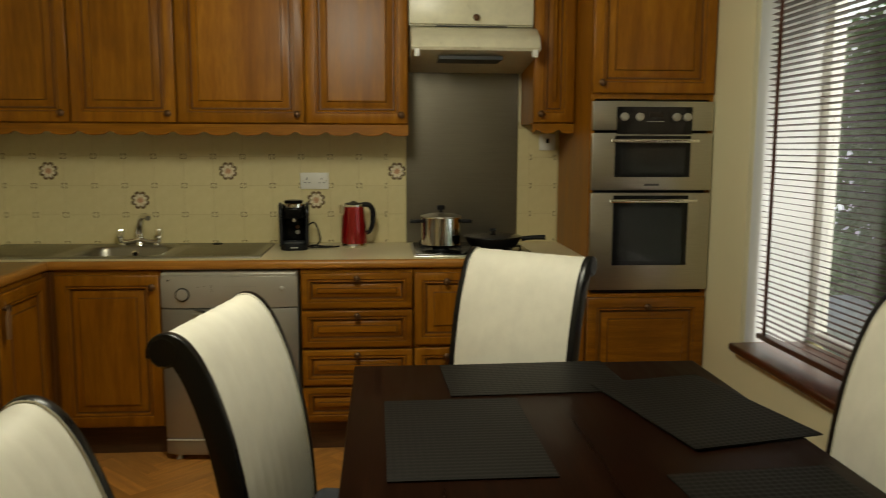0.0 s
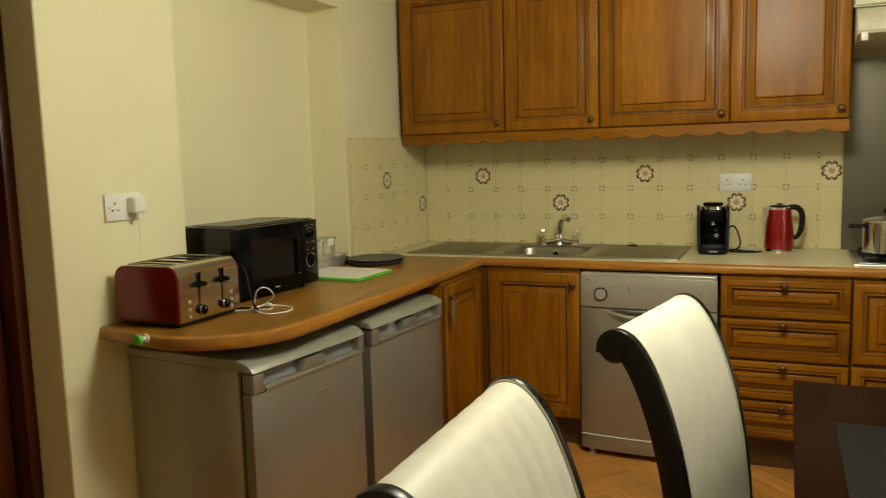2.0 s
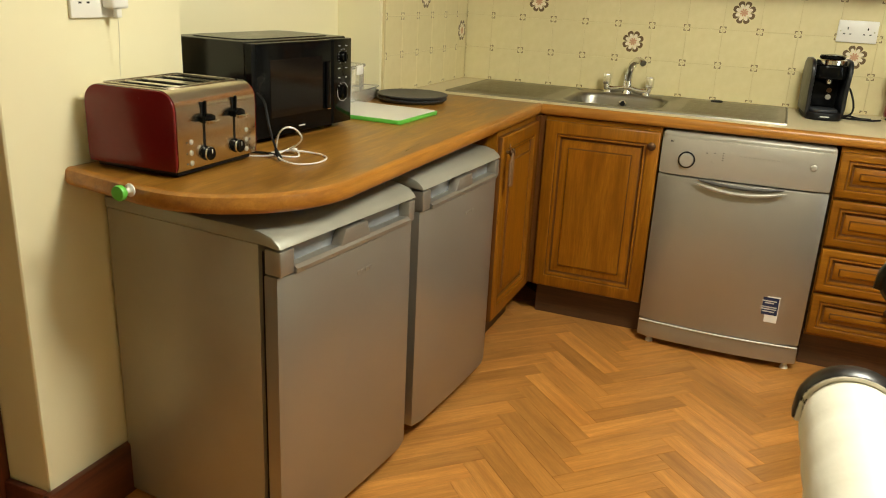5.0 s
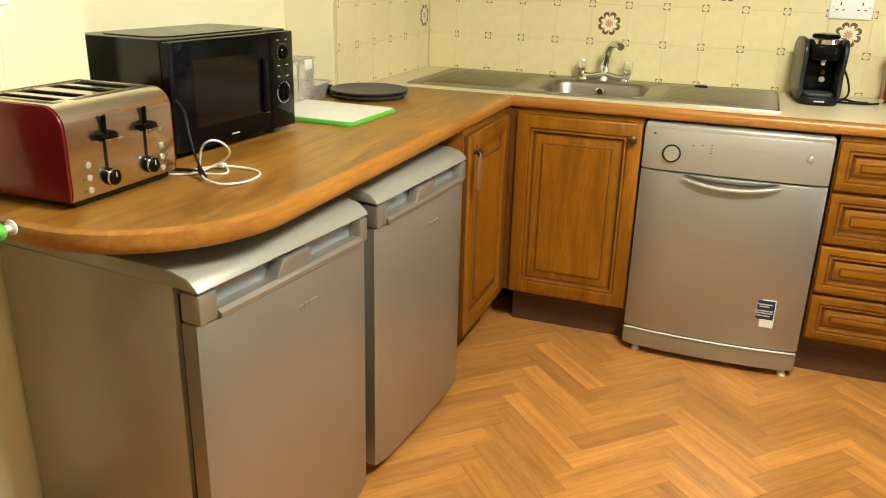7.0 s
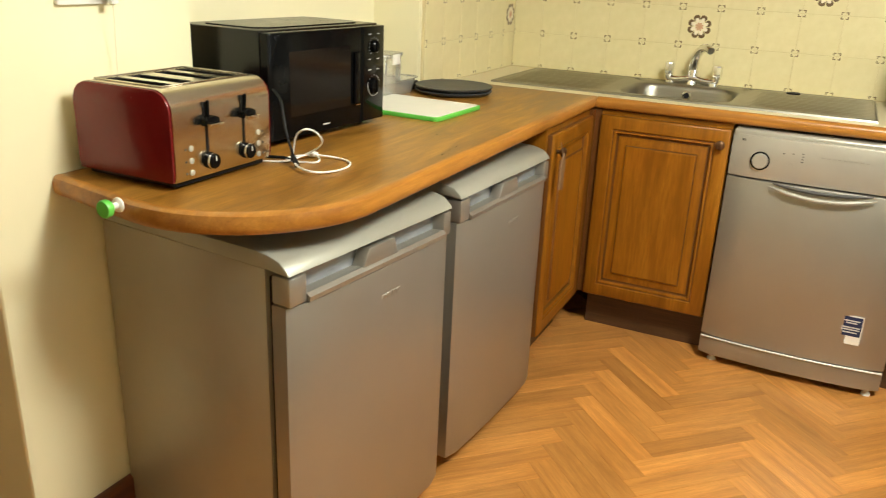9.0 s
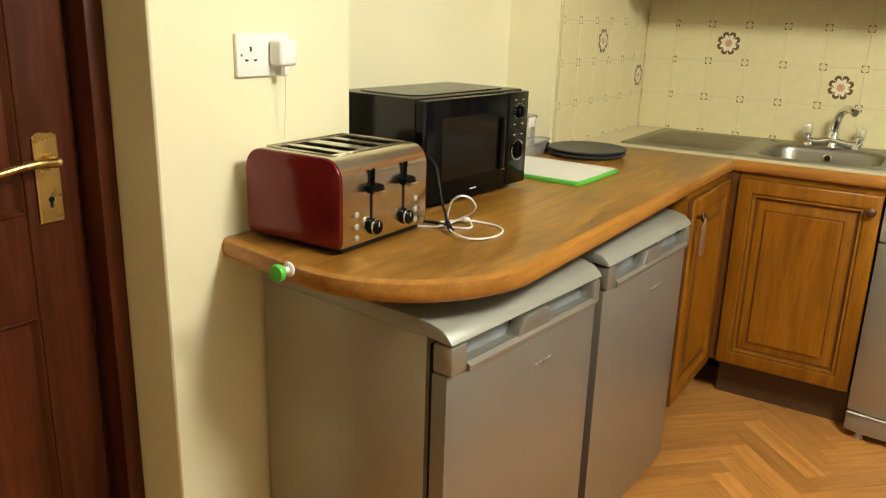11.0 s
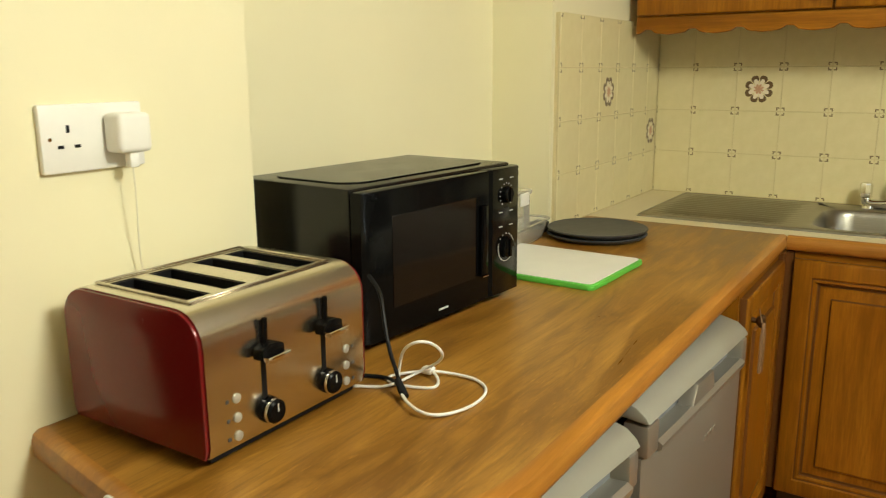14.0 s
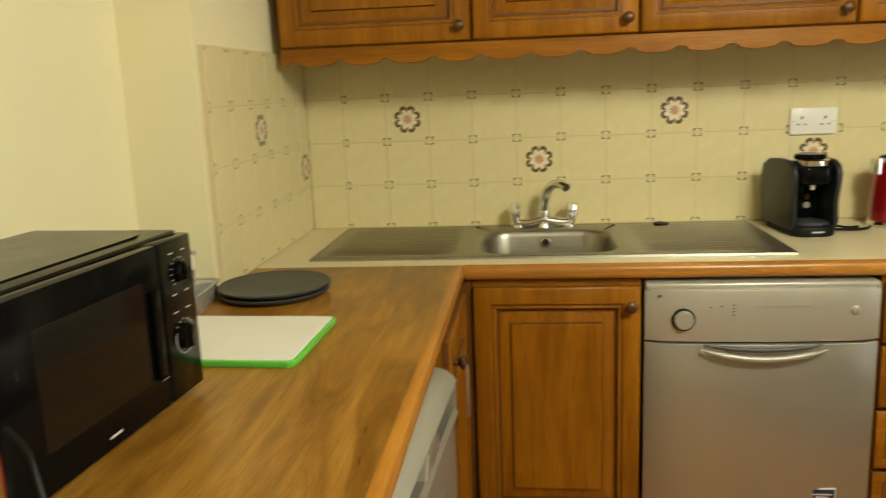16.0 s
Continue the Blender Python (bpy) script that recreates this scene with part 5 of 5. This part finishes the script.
def kettle():
    k = thing("kettle", pose(-0.056, 3.460, WT1, 0, 0, 8) @ Matrix.Diagonal((0.92, 0.92, 0.90, 1)), "glossy red electric kettle with black handle", "kettle")
    part("base", lathe([(0.074, 0), (0.076, 0.010), (0.070, 0.020)], 36), CHROME, k)
    part("body", lathe([(0.070, 0.020), (0.073, 0.030), (0.068, 0.12), (0.060, 0.20), (0.057, 0.228)], 40), KETTLE_RED, k)
    part("collar", lathe([(0.0575, 0.226), (0.056, 0.236), (0.050, 0.240)], 36), CHROME, k)
    part("lid", lathe([(0.050, 0.238), (0.046, 0.246), (0.02, 0.250), (0.008, 0.258)], 30), BLACK, k)
    part("spout", prism([(-0.022, 0.185), (0.022, 0.185), (0.020, 0.238), (-0.020, 0.238)], 0, 0.03, "x", 0.006), CHROME, k)
    spout = [o for o in k.children if o.name.startswith("spout")][-1]
    spout.matrix_basis = pose(-0.078, 0, 0)
    part("handle", tube([(0.045, 0, 0.236), (0.085, 0, 0.238), (0.110, 0, 0.205), (0.108, 0, 0.13), (0.090, 0, 0.08), (0.066, 0, 0.075)], [0.013, 0.015, 0.015, 0.014, 0.012, 0.012], 12, 2), BLACK_MATT, k, "black grip handle")


kettle()

hob = thing("gas_hob", pose(0.52, 3.26, WT1), "black four-burner hob with pan supports", "hob")
part("plate", box(-0.285, 0.285, -0.24, 0.24, 0, 0.008, 0.004), STEEL_X, hob)
part("top", box(-0.275, 0.275, -0.228, 0.232, 0.008, 0.014, 0.003), BLACK_GLASS, hob)
for x in (-0.15, 0.14):
    for y in (-0.105, 0.115):
        part("burner", lathe([(0.042, 0.013), (0.04, 0.024), (0.028, 0.030)], 20, pose(x, y, 0)), BLACK_MATT, hob)
        part("pan_support", join(*[moved(box(-0.095, -0.02, -0.004, 0.004, 0.030, 0.038), pose(x, y, 0, 0, 0, 90 * q)) for q in range(4)], *[moved(box(-0.095, -0.087, -0.004, 0.004, 0.0135, 0.032), pose(x, y, 0, 0, 0, 90 * q)) for q in range(4)]), BLACK_MATT, hob)

pot = thing("saucepan", pose(0.372, 3.20, WT1 + 0.038), "polished steel stockpot with lid and black handles", "pot")
part("body", lathe([(0.088, 0), (0.094, 0.004), (0.095, 0.132), (0.098, 0.134)], 40), CHROME, pot)
part("lid", lathe([(0.098, 0.134), (0.097, 0.140), (0.06, 0.150), (0.014, 0.154)], 40), STEEL_X, pot)
part("lid_knob", lathe([(0.008, 0.153), (0.008, 0.165), (0.019, 0.170), (0.020, 0.184), (0.014, 0.190)], 20), BLACK_MATT, pot, "black lid knob")
for s in (-1, 1):
    part("handle", box(s * 0.095 if s > 0 else -0.150, 0.150 if s > 0 else -0.095, -0.022, 0.022, 0.105, 0.121, 0.006), BLACK_MATT, pot)

pan = thing("frying_pan", pose(0.618, 3.15, WT1 + 0.038, 0, 0, -12), "black non-stick frying pan with long handle on the hob", "frying pan")
part("body", lathe([(0.105, 0), (0.112, 0.004), (0.140, 0.042), (0.143, 0.044), (0.139, 0.043), (0.108, 0.007), (0.02, 0.006)], 44), BLACK_MATT, pan)
part("lid", lathe([(0.138, 0.043), (0.136, 0.047), (0.08, 0.058), (0.02, 0.061)], 40), BLACK_GLASS, pan, "dark glass lid")
part("lid_knob", lathe([(0.008, 0.060), (0.008, 0.068), (0.016, 0.072), (0.014, 0.082)], 16), BLACK_MATT, pan)
part("handle", tube([(0.135, 0, 0.034), (0.18, 0, 0.042), (0.25, 0, 0.044)], [0.012, 0.010, 0.012], 10, 1), BLACK_MATT, pan, "black moulded handle")


# ---- table and chairs ----
table = thing("dining_table", pose(0.53, 0.815, 0), "large espresso-brown wooden dining table", "dining table")
part("tabletop", box(-0.525, 0.525, -0.935, 0.935, 0.722, 0.760, 0.004), ESPRESSO, table)
part("apron", join(box(-0.45, 0.45, -0.80, -0.775, 0.63, 0.7215), box(-0.45, 0.45, 0.775, 0.80, 0.63, 0.7215), box(-0.45, -0.425, -0.775, 0.775, 0.63, 0.7215), box(0.425, 0.45, -0.775, 0.775, 0.63, 0.7215)), ESPRESSO, table)
for x in (-0.42, 0.42):
    for y in (-0.77, 0.77):
        part("leg", box(x - 0.045, x + 0.045, y - 0.045, y + 0.045, 0, 0.722, 0.004), ESPRESSO, table)


def placemat(x, y, rz, w=0.345, d=0.50, lift=0.0):
    """A woven mat: flat strands over and under one another."""
    m = thing("placemat", pose(x, y, 0.7605 + lift, 0, 0, rz), "black woven plastic placemat on the dark table", "placemat", "placemats")
    g = bmesh.new()
    nx, ny = 80, 116
    rows = []
    for j in range(ny + 1):
        line = []
        for i in range(nx + 1):
            u, v = -w / 2 + w * i / nx, -d / 2 + d * j / ny
            line.append(g.verts.new((u, v, 0.0032 + 0.0008 * math.sin(math.pi * (u + v) / 0.017) * math.sin(math.pi * (u - v) / 0.017))))
        rows.append(line)
    for j in range(ny):
        for i in range(nx):
            g.faces.new((rows[j][i], rows[j][i + 1], rows[j + 1][i + 1], rows[j + 1][i]))
    part("weave", g, MAT, m)
    part("backing", box(-w / 2, w / 2, -d / 2, d / 2, 0, 0.0022), MAT, m)


placemat(0.268, 1.152, 0.6)
placemat(0.268, 0.52, -1)
placemat(0.515, 1.590, 92, 0.30, 0.50, 0.0)
placemat(0.880, 1.295, 12, 0.335, 0.50, 0.004)
placemat(0.85, 0.66, 4)


def chair_back(off):
    """Side line of the back, (depth, height), set off to the rear by off."""
    line = [(y, z * 0.982) for y, z in [(-0.150, 0.40), (-0.150, 0.52), (-0.158, 0.64), (-0.174, 0.76), (-0.200, 0.88), (-0.235, 0.98), (-0.268, 1.040), (-0.300, 1.068), (-0.332, 1.068), (-0.352, 1.048), (-0.354, 1.022)]]
    fine = line
    for _ in range(2):
        nxt = [fine[0]]
        for (a, b), (c, d) in zip(fine, fine[1:]):
            nxt += [(a * 0.75 + c * 0.25, b * 0.75 + d * 0.25), (a * 0.25 + c * 0.75, b * 0.25 + d * 0.75)]
        fine = nxt + [fine[-1]]
    out = []
    for i, (y, z) in enumerate(fine):
        a, b = fine[max(0, i - 1)], fine[min(len(fine) - 1, i + 1)]
        ty, tz = b[0] - a[0], b[1] - a[1]
        n = math.hypot(ty, tz)
        out.append((y - tz / n * off, z + ty / n * off))
    return out


def dining_chair(at, label):
    c = thing("dining_chair", at, label, "chair", "chairs round the table")
    w = 0.475
    # upholstered back, with stitched channels
    frontline, rearline = chair_back(0.0), chair_back(0.040)
    n = len(frontline)
    g = bmesh.new()
    cols = 49

    def swell(i, side):
        u = (i / (cols - 1)) * 8
        return 0.0016 * abs(math.sin(math.pi * u)) ** 0.5 * side

    loop = frontline + rearline[::-1]
    grid = []
    for k, (y, z) in enumerate(loop):
        side = 1 if k < n else -1
        a, b = loop[max(0, k - 1)], loop[min(len(loop) - 1, k + 1)]
        ty, tz = b[0] - a[0], b[1] - a[1]
        ln = math.hypot(ty, tz) or 1
        line = []
        for i in range(cols):
            s = swell(i, 1)
            line.append(g.verts.new((-w / 2 + 0.024 + (w - 0.048) * i / (cols - 1), y + tz / ln * s, z - ty / ln * s)))
        grid.append(line)
    m = len(loop)
    for k in range(m):
        a, b = grid[k], grid[(k + 1) % m]
        for i in range(cols - 1):
            g.faces.new((a[i], a[i + 1], b[i + 1], b[i]))
    part("backrest", g, LEATHER, c, "cream leatherette back with stitched channels and scroll top")
    # black side rails that follow the same line down into the rear legs
    for s in (-1, 1):
        fr, rr = chair_back(-0.006), chair_back(0.047)
        leg_f, leg_r = [(-0.235, 0.0), (-0.190, 0.20)], [(-0.275, 0.0), (-0.236, 0.20)]
        outline = leg_f + fr + rr[::-1] + leg_r[::-1]
        lo, hi = sorted((s * (w / 2 - 0.024), s * w / 2))
        rail = part("side_rail", prism(outline, lo, hi, "x", 0.004), BLACK_WOOD, c, "black lacquered curved side rail and rear leg")
        part("scroll", lathe([(0.027, 0), (0.033, 0.005), (0.033, 0.020), (0.028, 0.026)], 24, Matrix.Translation((lo - 0.001, -0.322, 1.017)) @ pose(0, 0, 0, 0, 90)), BLACK_WOOD, rail)
    for x in (-w / 2 + 0.0225, w / 2 - 0.0225):
        part("piping", tube([(x, y, z) for y, z in chair_back(-0.002)], 0.0026, 6), LEATHER, c)
    part("seat", prism(rounded_rect(-w / 2 + 0.004, w / 2 - 0.004, -0.148, 0.335, 0.035), 0.405, 0.555, "z", 0.035, 4), SEAT_GREY, c, "charcoal cloth seat cushion")
    part("seat_frame", box(-w / 2 + 0.026, w / 2 - 0.026, -0.140, 0.27, 0.345, 0.4045, 0.003), BLACK_WOOD, c)
    for x in (-w / 2 + 0.035, w / 2 - 0.035):
        part("leg", prism([(x - 0.020, 0.245), (x + 0.020, 0.245), (x + 0.020, 0.285), (x - 0.020, 0.285)], 0, 0.3445, "z", 0.003, 1), BLACK_WOOD, c)
    return c


first_chair = dining_chair(pose(0.022, 1.128, 0, 0, 0, -100), "cream leatherette dining chair with black scroll frame, turned slightly outward")
for m, lab in ((pose(-0.104, 0.348, 0, 0, 0, -89), "cream leatherette dining chair with black scroll frame beside the table"),
               (pose(0.415, 1.895, 0, 0, 0, 142), "cream leatherette dining chair at the table's head before the hob"),
               (pose(1.105, 1.12, 0, 0, 0, 88), "cream leatherette dining chair between table and window")):
    tagged(copy_thing(first_chair, m), lab)


# ---- tiles ----
TILE_SIZE = 0.15


def tile_mesh(w, h):
    return mesh_of("tile", stepped(w - 0.0016, h - 0.0016, [(0, 0), (0, 0.0078), (0.001, 0.009)]), TILE)


def flower(parent):
    def petals(n, r0, r1, width, lift, turn):
        bm = bmesh.new()
        for k in range(n):
            a = 2 * math.pi * k / n + turn
            d, s = Vector((math.cos(a), 0, math.sin(a))), Vector((-math.sin(a), 0, math.cos(a)))
            ring = []
            for i in range(12):
                q = 2 * math.pi * i / 12
                ring.append(bm.verts.new(d * ((r0 + r1) / 2 + (r1 - r0) / 2 * math.cos(q)) + s * width * math.sin(q) * (1 + 0.25 * math.cos(q)) + Vector((0, -lift, 0))))
            bm.faces.new(ring)
        return bm
    f = part("flower_print", petals(8, 0.020, 0.048, 0.0128, 0.0093, 0.39), PETAL, parent, "brown printed flower")
    part("inner_petals", petals(8, 0.008, 0.036, 0.0072, 0.0097, 0.39), PETAL_PALE, f)
    part("flower_eye", join(petals(8, 0.003, 0.0175, 0.0034, 0.0101, 0.39), petals(1, -0.006, 0.006, 0.006, 0.0103, 0)), PETAL_CORE, f)


tile_cache = {}


def lay_tile(parent, m, w, h, deco=False):
    key = (round(w, 4), round(h, 4))
    if key not in tile_cache:
        tile_cache[key] = tile_mesh(w, h)
    ob = new("tile", tile_cache[key])
    ob.parent = parent
    ob.matrix_basis = m
    if deco:
        flower(ob)


# grout beds, then the tiles: back wall from the corner to the tower, without the steel panel
part("grout", join(box(XL + 0.01, 0.217, YB - 0.0088, YB, 0.905, 1.535), box(0.807, 1.029, YB - 0.0088, YB, 0.905, 1.55)), GROUT, wall_back)
part("grout", box(XL, XL + 0.0088, 2.722, YB - 0.0088, 0.905, 1.512), GROUT, wall_side)
X0 = -1.68
rows = [0.915 + TILE_SIZE * k for k in range(5)]
decos = {(-1.605, 2), (-1.155, 1), (-0.705, 2), (-0.255, 1), (0.195, 2)}
x = X0 - 2 * TILE_SIZE
while x < 1.029:
    for j in range(4):
        a, b = max(x, XL + 0.011), min(x + TILE_SIZE, 1.029)
        z0, z1 = rows[j], rows[j + 1]
        if a < 0.217 < b:
            b = 0.217
        if a < 0.807 < b:
            a = 0.807
        if b - a < 0.01 or (a >= 0.216 and b <= 0.808):
            continue
        deco = any(abs((x + TILE_SIZE / 2) - dx) < 0.02 and j == dj for dx, dj in decos) and b - a > 0.085
        lay_tile(wall_back, pose((a + b) / 2, YB - 0.001, (z0 + z1) / 2), b - a, z1 - z0, deco)
    x += TILE_SIZE
y = 2.733
k = 0
while y < 3.598:
    for j in range(4):
        b = min(y + TILE_SIZE, 3.598)
        deco = (k == 2 and j == 2) or (k == 5 and j == 1)
        lay_tile(wall_side, pose(XL + 0.001, (y + b) / 2, (rows[j] + rows[j + 1]) / 2, 0, 0, 90), b - y, TILE_SIZE, deco)
    y += TILE_SIZE
    k += 1

# ---- herringbone floor ----
PL, PW = 0.3675, 0.0735


def plank_mesh():
    bm = bmesh.new()
    a, b, c = PL / 2 - 0.0003, PW / 2 - 0.0003, 0.0005
    low = [bm.verts.new(p) for p in ((-a, -b, -0.004), (a, -b, -0.004), (a, b, -0.004), (-a, b, -0.004))]
    mid = [bm.verts.new(p) for p in ((-a, -b, -0.0006), (a, -b, -0.0006), (a, b, -0.0006), (-a, b, -0.0006))]
    top = [bm.verts.new(p) for p in ((-a + c, -b + c, 0), (a - c, -b + c, 0), (a - c, b - c, 0), (-a + c, b - c, 0))]
    for p, q in ((low, mid), (mid, top)):
        for i in range(4):
            bm.faces.new((p[i], p[(i + 1) % 4], q[(i + 1) % 4], q[i]))
    bm.faces.new(top)
    return mesh_of("plank", bm, PLANK)


plank = plank_mesh()
TURN_FLOOR = 45.0
rest_v, rest_f = [], []
made = 0
base = Matrix.Rotation(radians(TURN_FLOOR), 4, "Z")
for i in range(-70, 70):
    for j in range(-12, 13):
        for flip in (0, 1):
            # the two-plank cell repeats along a stair of one width, and across by twice the length
            ox, oy = i * PW + j * 2 * PL, i * PW
            c = Vector((ox + PL / 2, oy + PW / 2, 0)) if not flip else Vector((ox + PL + PW / 2, oy + PW - PL / 2, 0))
            p = base @ c + Vector((-0.8899, 2.11, 0))
            if not (-2.13 < p.x < 1.6 and YFRONT < p.y < 3.4):
                continue
            m = Matrix.Translation(p) @ base @ Matrix.Rotation(radians(90 * flip), 4, "Z")
            near = -1.5 < p.x < 0.15 and 1.25 < p.y < 3.3
            if near and made < 300:
                ob = new("plank", plank)
                ob.parent = floor_ob
                ob.matrix_basis = m
                made += 1
            else:
                k = len(rest_v)
                a, b = PL / 2 - 0.0006, PW / 2 - 0.0006
                rest_v += [m @ Vector(q) for q in ((-a, -b, -0.004), (a, -b, -0.004), (a, b, -0.004), (-a, b, -0.004), (-a, -b, 0), (a, -b, 0), (a, b, 0), (-a, b, 0))]
                rest_f += [(k + 4, k + 5, k + 6, k + 7), (k, k + 1, k + 5, k + 4), (k + 1, k + 2, k + 6, k + 5), (k + 2, k + 3, k + 7, k + 6), (k + 3, k, k + 4, k + 7)]
me = bpy.data.meshes.new("far_planks")
me.from_pydata(rest_v, [], rest_f)
me.materials.append(wood("far_plank", (0.43, 0.170, 0.034), (0.57, 0.245, 0.055), (0.66, 0.305, 0.078), "x", 0.34, 0.03, 2.4, 0.0, 0.4, 0.3, 0.25))
ob = new("far_planks", me)
ob.parent = floor_ob
ob["kind"] = "stuff"
